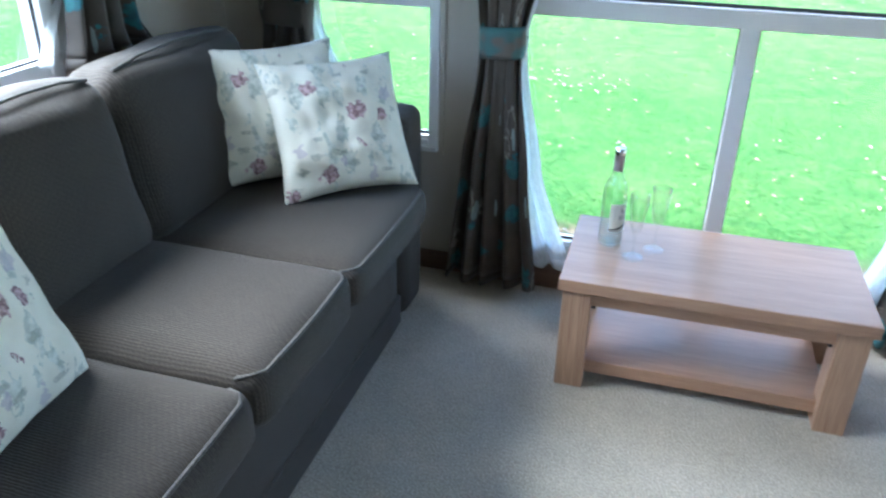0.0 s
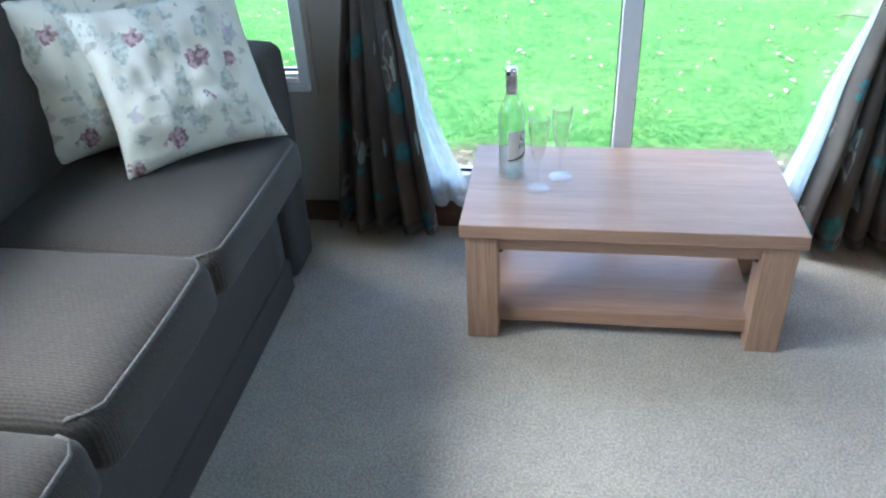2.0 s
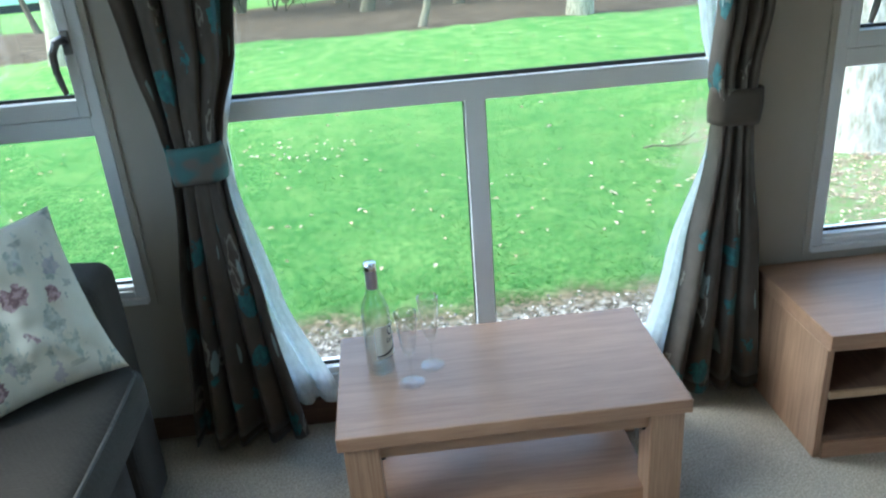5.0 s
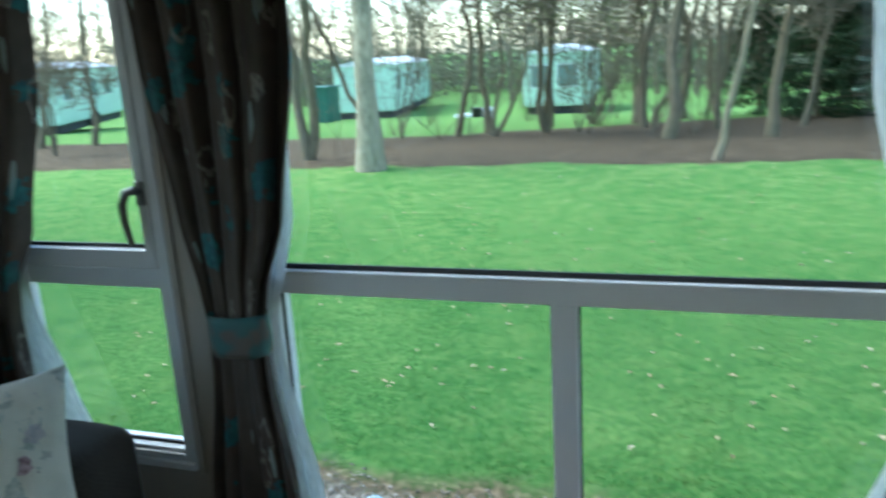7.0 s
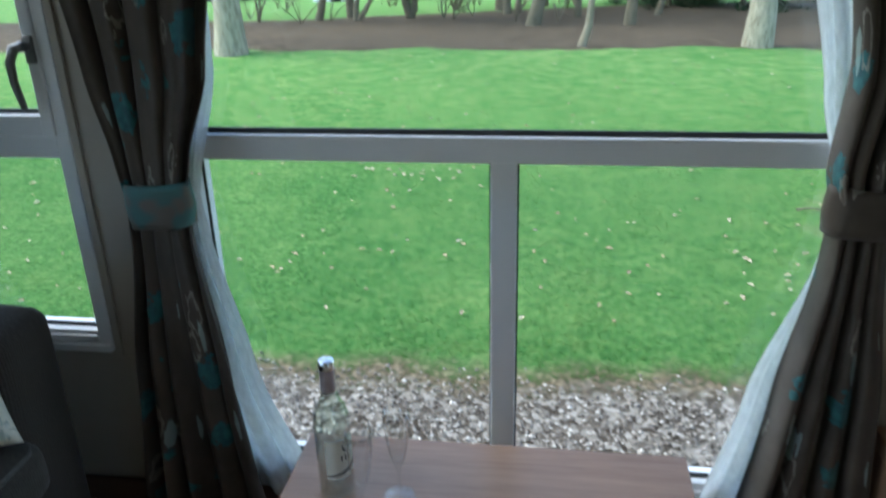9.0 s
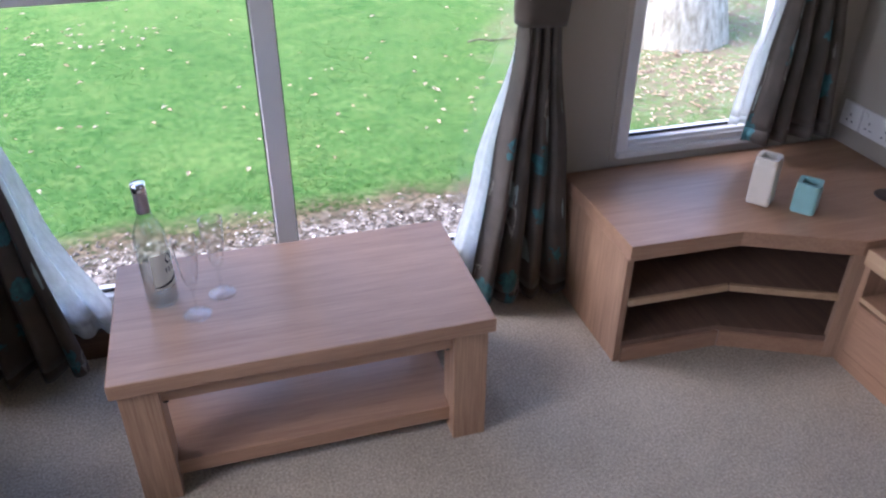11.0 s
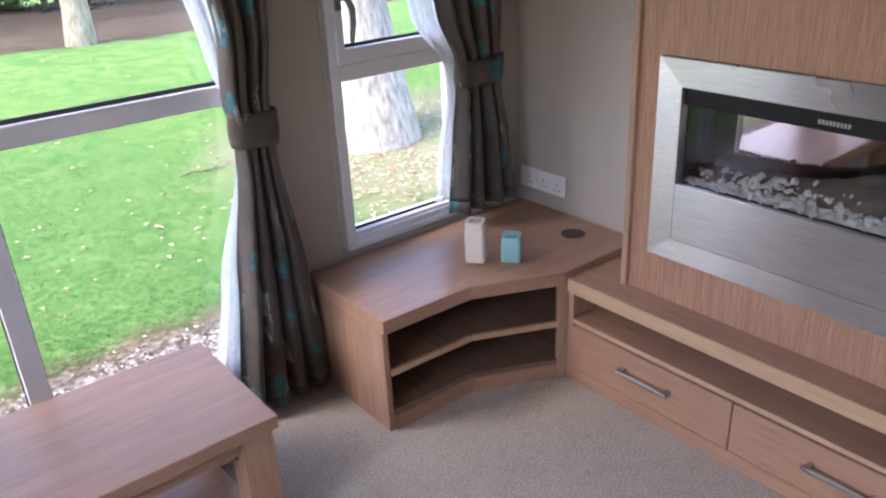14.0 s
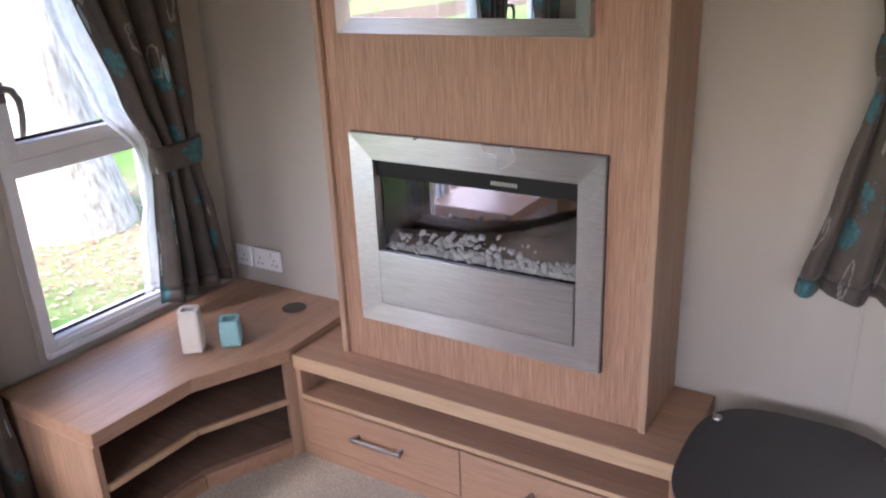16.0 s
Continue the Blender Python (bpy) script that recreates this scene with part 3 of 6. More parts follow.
def wall_window(name, side, y0, y1, label):
    """A long window in a side wall."""
    w = thing(name, (side * 1.93, (y0 + y1) / 2, 0.93), label, "window", kind="structure")
    turn = pose(side * 1.9, 0, 0, 0, 0, -90 if side > 0 else 90)

    def add(nm, bm, mt, lb=""):
        bmesh.ops.transform(bm, matrix=turn, verts=bm.verts)
        return part(nm, bm, mt, w, lb)
    a, b = (-y1, -y0) if side > 0 else (y0, y1)
    add("window_frame", bars(bmesh.new(), a, b, 0.93, 1.93, (0.05, 0.05, 0.06, 0.05), -0.014, 0.055), UPVC)
    c = (a + b) / 2
    add("mullion", box(bmesh.new(), (c - 0.03, -0.008, 0.985), (c + 0.03, 0.05, 1.885), 0.004), UPVC)
    for p0, p1 in ((a + 0.05, c - 0.03), (c + 0.03, b - 0.05)):
        add("pane", box(bmesh.new(), (p0, 0.018, 0.99), (p1, 0.022, 1.88)), GLASS).visible_shadow = False
        add("seal", gasket(bmesh.new(), p0, p1, 0.99, 1.88, 0.008), GASKET)
    bm = bmesh.new()
    box(bm, (a, -0.05, 0.9), (b, -0.001, 0.93), 0.006)
    add("window_sill", bm, UPVC, "white window sill ledge")


wall_window("window_4", -1, -2.12, -0.88, "white-framed window behind the sofa")
wall_window("window_5", -1, -4.3, -2.75, "white-framed window further along the sofa wall")
wall_window("window_6", 1, -3.5, -2.33, "white-framed window past the fireplace")


# ---- curtains ----
def lerp(a, b, t):
    return a + (b - a) * t


def drape(edges, folds, depth, seed, cols=150, rows=64, skew=0.0):
    """A gathered cloth sheet. edges: (height, left, right, fold depth) from top to hem."""
    bm = bmesh.new()
    uv = bm.loops.layers.uv.new("cloth")
    rnd = random.Random(seed)
    ph = [rnd.uniform(0, 6.28) for _ in range(4)]
    grid = []
    zt, zb = edges[0][0], edges[-1][0]
    for j in range(rows + 1):
        z = lerp(zt, zb, j / rows)
        for e0, e1 in zip(edges, edges[1:]):
            if e1[0] <= z <= e0[0]:
                break
        s = (e0[0] - z) / max(1e-6, e0[0] - e1[0])
        s = s * s * (3 - 2 * s) * 0.5 + s * 0.5
        xl, xr, dp = lerp(e0[1], e1[1], s), lerp(e0[2], e1[2], s), lerp(e0[3], e1[3], s) * depth
        row = []
        for i in range(cols + 1):
            u = i / cols
            k = u + 0.022 * math.sin(2 * math.pi * 2.3 * u + ph[0] + 1.5 * z) + 0.012 * math.sin(2 * math.pi * 5 * u + ph[1])
            fold = math.sin(2 * math.pi * folds * k + ph[2] + 0.5 * math.sin(2.2 * z + ph[3]))
            fold = math.copysign(abs(fold) ** 0.75, fold)
            y = dp * fold + 0.25 * dp * math.sin(2 * math.pi * folds * 2.1 * k + ph[1] + z)
            x = lerp(xl, xr, u) + 0.35 * dp * math.cos(2 * math.pi * folds * k + ph[2]) * min(1, 6 * u, 6 * (1 - u))
            row.append(bm.verts.new((x, y + skew * (z - zb), z + 0.006 * math.sin(2 * math.pi * folds * k) * (j == rows))))
        grid.append(row)
    for j in range(rows):
        for i in range(cols):
            f = bm.faces.new((grid[j][i], grid[j][i + 1], grid[j + 1][i + 1], grid[j + 1][i]))
            f.smooth = True
            for lp, (a, b) in zip(f.loops, ((i, j), (i + 1, j), (i + 1, j + 1), (i, j + 1))):
                lp[uv].uv = (a / cols + seed * 0.37, lerp(zt, zb, b / rows))
    return bm


def hemmed(bm, mt, parent, thick, depth=0.045):
    """The cloth and, as a part of its own, the doubled hem at its foot."""
    foot = min(v.co.z for v in bm.verts) + depth
    hem = bm.copy()
    bmesh.ops.delete(bm, geom=[f for f in bm.faces if f.calc_center_median().z < foot], context="FACES")
    bmesh.ops.delete(hem, geom=[f for f in hem.faces if f.calc_center_median().z >= foot], context="FACES")
    cloth("drop", bm, mt, parent, thick=thick)
    cloth("hem", hem, mt, parent, thick=thick * 1.8)


def cloth(name, bm, mt, parent, label="", thick=0.003):
    ob = part(name, bm, mt, parent, label, True, local=True)
    md = ob.modifiers.new("thickness", "SOLIDIFY")
    md.thickness, md.offset = thick, 0
    return ob


def tie_band(xc, z, w, d, h, tilt=0.0, shift=0.31):
    """A fabric band round the gathered cloth."""
    bm = bmesh.new()
    uv = bm.loops.layers.uv.new("cloth")
    sides, rings = 40, 6
    grid = []
    for j in range(rings + 1):
        v = j / rings
        row = []
        for i in range(sides):
            a = 2 * math.pi * i / sides
            c, s = math.cos(a), math.sin(a)
            r = 0.96 + 0.05 * math.sin(math.pi * v) + 0.025 * math.sin(5 * a + 3 * v)
            row.append(bm.verts.new((xc + w / 2 * math.copysign(abs(c) ** 0.8, c) * r, d / 2 * math.copysign(abs(s) ** 0.8, s) * r, z - h / 2 + h * v + tilt * c)))
        grid.append(row)
    for j in range(rings):
        for i in range(sides):
            f = bm.faces.new((grid[j][i], grid[j][(i + 1) % sides], grid[j + 1][(i + 1) % sides], grid[j + 1][i]))
            f.smooth = True
            for lp, (a, b) in zip(f.loops, ((i, j), (i + 1, j), (i + 1, j + 1), (i, j + 1))):
                lp[uv].uv = (shift + 0.45 * a / sides, 0.92 + h * b / rings)
    return bm


def curtain(at, turn, flip, edges, tie, label, seed, folds=5, voile=None, depth=0.03):
    """A tied-back curtain. Plan axis x runs along the wall, -y into the room; flip mirrors it."""
    m = pose(*at, 0, 0, turn)
    c = thing("curtain", m=m, label=label, category="curtain", group="floral curtains")
    mir = Matrix.Diagonal((-1 if flip else 1, 1, 1, 1))
    bm = drape(edges, folds, depth, seed)
    bmesh.ops.transform(bm, matrix=mir, verts=bm.verts)
    hemmed(bm, CURTAIN, c, 0.003)
    bm = tie_band(*tie, 0.31 + 0.23 * seed)
    bmesh.ops.transform(bm, matrix=mir, verts=bm.verts)
    cloth("tieback", bm, TIE if seed == 1 else CURTAIN, c, "matching taupe and teal tie-back band", 0.005)
    if voile:
        v = thing("voile", m=m @ Matrix.Translation((0, 0.052, 0)), label="sheer white voile drawn back beside the window", category="voile curtain", group="white voiles")
        bm = drape(voile, folds, 0.012, seed + 50, 90, 50)
        bmesh.ops.transform(bm, matrix=mir, verts=bm.verts)
        hemmed(bm, VOILE, v, 0.001, 0.03)
    return c


LONG = [(2.06, -0.99, -0.555, 0.9), (1.62, -0.955, -0.575, 1.0), (1.25, -0.905, -0.64, 1.0), (1.06, -0.875, -0.705, 0.8), (0.96, -0.865, -0.725, 0.7), (0.86, -0.87, -0.722, 0.75), (0.5, -0.92, -0.672, 1.0), (0.035, -0.965, -0.615, 1.15)]
LONG_VOILE = [(2.06, -0.80, -0.62, 1.0), (1.25, -0.80, -0.65, 1.0), (0.96, -0.82, -0.722, 0.6), (0.86, -0.82, -0.712, 0.6), (0.5, -0.84, -0.64, 1.0), (0.10, -0.86, -0.50, 1.2)]
LONG_VOILE_R = [(2.06, -0.80, -0.525, 1.0), (1.5, -0.80, -0.565, 1.0), (1.2, -0.80, -0.63, 1.0), (0.98, -0.80, -0.69, 0.6), (0.86, -0.80, -0.675, 0.6), (0.5, -0.84, -0.56, 1.0), (0.10, -0.86, -0.47, 1.2)]
curtain((0, -0.075, 0), 0, False, LONG, (-0.795, 0.955, 0.155, 0.085, 0.105, 0.004), "long taupe floor curtain with teal flowers, tied back", 1, 4, LONG_VOILE, 0.039)
curtain((0, -0.075, 0), 0, True, [(z, l + 0.075, r + (0.055 if z < 1.2 else -0.02), d) for z, l, r, d in LONG], (-0.73, 0.975, 0.15, 0.085, 0.105, 0.004), "long taupe floor curtain with teal flowers, tied back", 2, 4, LONG_VOILE_R, 0.039)
SHORT = [(2.06, 1.27, 1.76, 0.9), (1.6, 1.34, 1.76, 1.0), (1.2, 1.46, 1.745, 1.0), (1.05, 1.525, 1.735, 0.7), (0.95, 1.525, 1.735, 0.7), (0.75, 1.505, 1.77, 1.0), (0.475, 1.475, 1.81, 1.1)]
SHORT_VOILE = [(2.06, 1.22, 1.6, 1.0), (1.5, 1.29, 1.6, 1.0), (1.2, 1.38, 1.6, 1.0), (1.03, 1.51, 1.62, 0.6), (0.92, 1.52, 1.62, 0.6), (0.7, 1.465, 1.62, 1.0), (0.52, 1.445, 1.62, 1.1)]
curtain((0, -0.075, 0), 0, False, SHORT, (1.63, 1.0, 0.215, 0.08, 0.09, 0.004), "short taupe curtain with teal flowers above the corner cabinet", 3, 4, SHORT_VOILE, 0.03)
SHORT_L = [(2.06, 1.265, 1.75, 0.9), (1.6, 1.32, 1.74, 1.0), (1.2, 1.42, 1.72, 1.0), (1.05, 1.49, 1.70, 0.7), (0.95, 1.50, 1.70, 0.7), (0.75, 1.49, 1.73, 1.0), (0.6, 1.47, 1.77, 1.1)]
SHORT_VOILE_L = [(1.1, 1.49, 1.62, 0.6), (0.97, 1.48, 1.62, 0.6), (0.75, 1.40, 1.62, 1.0), (0.55, 1.33, 1.62, 1.1)]
curtain((0, -0.075, 0), 0, True, SHORT_L, (1.60, 1.0, 0.19, 0.08, 0.09, 0.004), "short taupe curtain with teal flowers in the sofa corner", 4, 4, SHORT_VOILE_L, 0.03)
SIDE = [(2.06, -0.22, 0.2, 0.9), (1.7, -0.15, 0.2, 1.0), (1.42, -0.065, 0.15, 0.7), (1.32, -0.065, 0.15, 0.7), (1.05, -0.12, 0.2, 1.0), (0.79, -0.15, 0.26, 1.1)]
SIDE_VOILE = [(2.06, -0.3, 0.1, 1.0), (1.6, -0.22, 0.1, 1.0), (1.35, -0.04, 0.1, 0.6), (1.25, -0.04, 0.1, 0.6), (0.98, -0.2, 0.12, 1.1)]
curtain((1.83, -2.345, 0), -90, True, SIDE, (0.043, 1.37, 0.225, 0.075, 0.09, 0.004), "short taupe curtain with teal flowers past the fireplace", 5, 4, None, 0.026)
curtain((-1.83, -0.78, 0), 90, False, [(z if z > 0.9 else 0.96, l, r, d) for z, l, r, d in SIDE], (0.043, 1.37, 0.225, 0.075, 0.09, 0.004), "short taupe curtain with teal flowers behind the sofa", 6, 4, SIDE_VOILE, 0.026)
curtain((-1.83, -2.2, 0), 90, True, [(z if z > 0.9 else 0.96, l, r, d) for z, l, r, d in SIDE], (0.043, 1.37, 0.225, 0.075, 0.09, 0.004), "short taupe curtain with teal flowers behind the sofa", 7, 4, None, 0.026)


# ---- sofa ----
def sofa():
    s = thing("sofa", (-1.45, -1.6, 0), "charcoal ribbed fabric sofa with grey piping along the wall", "sofa")
    yend = -3.05
    bm = bmesh.new()
    soft_box(bm, (0.82, -0.43 - yend, 0.415), 0.03, (0.004, 0, 0), 11, Matrix.Translation((-1.455, (yend - 0.43) / 2, 0.2125)), 0.002)
    part("base", bm, SOFA_FABRIC, s)
    bm = bmesh.new()
    soft_box(bm, (0.03, -0.44 - yend, 0.118), 0.006, (0.003, 0, 0), 9, Matrix.Translation((-1.052, (yend - 0.43) / 2, 0.062)), 0.002)
    part("valance", bm, SOFA_FABRIC, s, "charcoal stitched lower band")
    bm = bmesh.new()
    soft_box(bm, (0.85, 0.215, 0.755), 0.05, (0.0, 0.01, 0.006), 10, Matrix.Translation((-1.452, -0.315, 0.382)), 0.003)
    part("armrest", bm, SOFA_FABRIC, s)
    bm = bmesh.new()
    soft_box(bm, (0.16, 2.62, 0.86), 0.04, (0, 0, 0), 10, Matrix.Translation((-1.80, (yend - 0.43) / 2, 0.435)))
    part("back_frame", bm, SOFA_FABRIC, s)
    seats = [(-0.43, -1.065), (-1.075, -1.575), (-1.585, -2.2), (-2.21, yend)]
    for i, (a, b) in enumerate(seats):
        bm = bmesh.new()
        c, w, h, d = (a + b) / 2, a - b, (0.135, 0.155, 0.15, 0.15)[i], (0.80, 0.82, 0.82, 0.82)[i]
        soft_box(bm, (d, w, h), 0.045, (0.01, 0.004, 0.022), 12, Matrix.Translation((-0.94 - d / 2, c, 0.42 + h / 2)), 0.004)
        cu = part("seat_cushion", bm, SOFA_FABRIC, s)
        zt, xf = 0.42 + h - 0.010, -0.953
        ring = [(xf - 0.07, a - 0.006, zt - 0.03), (xf - 0.045, a - 0.012, zt - 0.006), (xf - 0.02, a - 0.022, zt - 0.002), (xf, a - 0.05, zt - 0.004), (xf + 0.006, a - 0.15, zt - 0.001), (xf + 0.009, c, zt + 0.001), (xf + 0.006, b + 0.15, zt - 0.001), (xf, b + 0.05, zt - 0.004), (xf - 0.02, b + 0.022, zt - 0.002), (xf - 0.045, b + 0.012, zt - 0.006), (xf - 0.07, b + 0.006, zt - 0.03)]
        bm = bmesh.new()
        tube(bm, ring, 0.0048, 8)
        part("piping", bm, PIPING, cu, "grey corded piping", True)
    backs = [(-0.42, -1.07), (-1.08, -1.59), (-1.60, -2.22), (-2.23, yend)]
    for a, b in backs:
        bm = bmesh.new()
        c = (a + b) / 2
        m = Matrix.Translation((-1.635, c, 0.765)) @ Matrix.Rotation(radians(-11), 4, "Y")
        soft_box(bm, (0.20, a - b, 0.50), 0.07, (0.035, 0.006, 0.012), 14, m, 0.011)
        bc = part("back_cushion", bm, SOFA_FABRIC, s)
        bm = bmesh.new()
        rim = [(0.07, 0.5 * (a - b) - 0.045, 0.235), (0.068, 0.25 * (a - b), 0.249), (0.07, 0, 0.254), (0.068, -0.25 * (a - b), 0.249), (0.07, -0.5 * (a - b) + 0.045, 0.235)]
        tube(bm, [m @ Vector(q) for q in rim], 0.0048, 8)
        part("piping", bm, PIPING, bc, "grey corded piping", True)
    return s


sofa()


def scatter_cushion(origin, along, lean, size, seed, label, roll=0.0):
    """A square pillow. origin: middle of its lower edge; along: plan direction of that edge; lean: degrees back."""
    ax = Vector((along[0], along[1], 0)).normalized()
    back = Vector((-ax.y, ax.x, 0))
    up = Vector((0, 0, 1)) * math.cos(radians(lean)) + back * math.sin(radians(lean))
    nrm = ax.cross(up)
    m = Matrix((ax, up, nrm)).transposed().to_4x4()
    m = Matrix.Translation(origin) @ m @ Matrix.Rotation(radians(roll), 4, "Z")
    ob = thing("scatter_cushion", m=m, label=label, category="cushion", group="floral scatter cushions")
    bm = bmesh.new()
    n = 46
    rnd = random.Random(seed)
    off = Vector((rnd.uniform(0, 50), rnd.uniform(0, 50), 0))
    sheets = []
    for side in (1, -1):
        g = []
        for j in range(n + 1):
            row = []
            for i in range(n + 1):
                a, b = 2 * i / n - 1, 2 * j / n - 1
                edge = max(abs(a), abs(b))
                x = a * size / 2 * (1 - 0.1 * (1 - b * b) * a * a)
                y = b * size / 2 * (1 - 0.1 * (1 - a * a) * b * b)
                t = 0.084 * ((1 - a * a) * (1 - b * b)) ** 0.38
                w = 0.02 * noise.noise(Vector((a * 2.4, b * 2.4, side * 4)) + off) + 0.011 * noise.noise(Vector((a * 6 + 2 * b, b * 5, side * 7)) + off)
                row.append(bm.verts.new((x, y + size / 2 - 0.006, side * (t + w * (1 - edge ** 3)) + 0.004 * noise.noise(Vector((a * 4, b * 4, 0)) + off))))
            g.append(row)
        for j in range(n):
            for i in range(n):
                q = (g[j][i], g[j][i + 1], g[j + 1][i + 1], g[j + 1][i])
                f = bm.faces.new(q if side > 0 else q[::-1])
                f.smooth = True
        sheets.append(g)
    bmesh.ops.remove_doubles(bm, verts=bm.verts, dist=0.0035)
    part("cover", bm, FLORAL, ob, smooth=True, local=True)
    return ob


scatter_cushion((-1.125, -0.625, 0.573), (0.315, 0.295), 31, 0.442, 1, "cream floral linen cushion leaning in the sofa corner")
scatter_cushion((-1.38, -0.61, 0.573), (0.30, 0.26), 17, 0.442, 2, "cream floral linen cushion behind another in the corner")
scatter_cushion((-1.262, -1.868, 0.575), (-0.05, 0.37), 22, 0.46, 3, "cream floral linen cushion against the sofa back")


# ---- coffee table ----
def coffee_table():
    x0, x1, y0, y1, h = -0.468, 0.424, -0.635, -0.142, 0.39
    t = thing("coffee_table", ((x0 + x1) / 2, (y0 + y1) / 2, 0), "light oak coffee table with square legs and lower shelf", "coffee table")
    part("tabletop", box(bmesh.new(), (x0, y0, h - 0.04), (x1, y1, h), 0.003), WOOD_X, t)
    lw, i = 0.088, 0.014
    legs = [(x0 + i, y0 + i), (x1 - i - lw, y0 + i), (x0 + i, y1 - i - lw), (x1 - i - lw, y1 - i - lw)]
    for lx, ly in legs:
        part("leg", box(bmesh.new(), (lx, ly, 0.0), (lx + lw, ly + lw, h - 0.0405), 0.003), WOOD_Z, t)
    a = lw + i
    for yy in (y0 + 0.032, y1 - 0.052):
        part("apron", box(bmesh.new(), (x0 + a - 0.002, yy, h - 0.094), (x1 - a + 0.002, yy + 0.02, h - 0.0405), 0.002), WOOD_X, t)
    for xx in (x0 + 0.032, x1 - 0.052):
        part("apron", box(bmesh.new(), (xx, y0 + a - 0.002, h - 0.094), (xx + 0.02, y1 - a + 0.002, h - 0.0405), 0.002), WOOD_Y, t)
    part("shelf", box(bmesh.new(), (x0 + 0.075, y0 + 0.05, 0.04), (x1 - 0.075, y1 - 0.05, 0.085), 0.002), WOOD_X, t)
    for lx, ly in legs:
        sx = lx + lw if lx < 0 else lx - 0.012
        part("bracket", box(bmesh.new(), (sx, ly + 0.032, h - 0.112), (sx + 0.012, ly + 0.05, h - 0.0945), 0.002), BLACK, t, "small dark metal corner bracket")
    return t


coffee_table()


def bottle(at):
    b = thing("wine_bottle", at, "pale green glass wine bottle with cream label", "bottle")
    prof = [(0, 0.012), (0.026, 0.004), (0.036, 0.0), (0.0385, 0.006), (0.0385, 0.175), (0.037, 0.195), (0.030, 0.215), (0.021, 0.235), (0.0165, 0.25), (0.0148, 0.27), (0.0148, 0.318)]
    inner = [(0.0125, 0.318), (0.0125, 0.27), (0.0145, 0.25), (0.019, 0.235), (0.028, 0.214), (0.0345, 0.194), (0.036, 0.174), (0.036, 0.01), (0.02, 0.014), (0, 0.02)]
    part("glass", lathe(bmesh.new(), prof + inner), BOTTLE, b, "", True, True)
    part("capsule", lathe(bmesh.new(), [(0.0153, 0.252), (0.0157, 0.262), (0.0157, 0.318), (0.0165, 0.319), (0.0165, 0.324), (0.0145, 0.3255), (0, 0.3255)]), FOIL, b, "dull purple-grey foil capsule", True, True)
    part("cap", lathe(bmesh.new(), [(0.0166, 0.306), (0.0169, 0.307), (0.0169, 0.3262), (0.0145, 0.3275), (0, 0.3275)]), CHROME, b, "silver bottle top", True, True)
    bm = bmesh.new()
    a0, a1, n = radians(-100), radians(10), 18
    for z0, z1 in ((0.055, 0.15),):
        g = [[bm.verts.new((0.0389 * math.cos(lerp(a0, a1, i / n)), 0.0389 * math.sin(lerp(a0, a1, i / n)), z)) for i in range(n + 1)] for z in (z0, z1)]
        for i in range(n):
            bm.faces.new((g[0][i], g[0][i + 1], g[1][i + 1], g[1][i])).smooth = True
    lb = part("label", bm, PAPER, b, "cream paper label", True, True)
    bm = bmesh.new()
    for i in range(14):
        u0, u1 = i / 14, (i + 1) / 14
        c = []
        for u, o in ((u0, -0.005), (u1, -0.005), (u1, 0.005), (u0, 0.005)):
            a = lerp(radians(-100), radians(10), u)
            c.append(bm.verts.new((0.0392 * math.cos(a), 0.0392 * math.sin(a), 0.062 + 0.022 * u * u + o * (0.3 + u))))
        bm.faces.new(c)
    part("label_stripe", bm, INK, lb, "dark curved stripe", False, True)
    bm = bmesh.new()
    disc = [(0.0393 * math.cos(radians(-32) + 0.26 * math.cos(k * math.pi / 8)), 0.0393 * math.sin(radians(-32) + 0.26 * math.cos(k * math.pi / 8)), 0.132 + 0.014 * math.sin(k * math.pi / 8)) for k in range(16)]
    bm.faces.new([bm.verts.new(p) for p in disc])
    part("label_mark", bm, INK, lb, "dark round mark", False, True)
    bm = bmesh.new()
    for k in range(4):
        a = radians(-52 + 13 * k)
        q = [(a, 0.097), (a + 0.09, 0.097), (a + 0.09, 0.111), (a, 0.111)]
        bm.faces.new([bm.verts.new((0.0393 * math.cos(u), 0.0393 * math.sin(u), z)) for u, z in q])
    part("label_writing", bm, INK, lb, "small dark lettering bars", False, True)


bottle((-0.348, -0.335, 0.39))


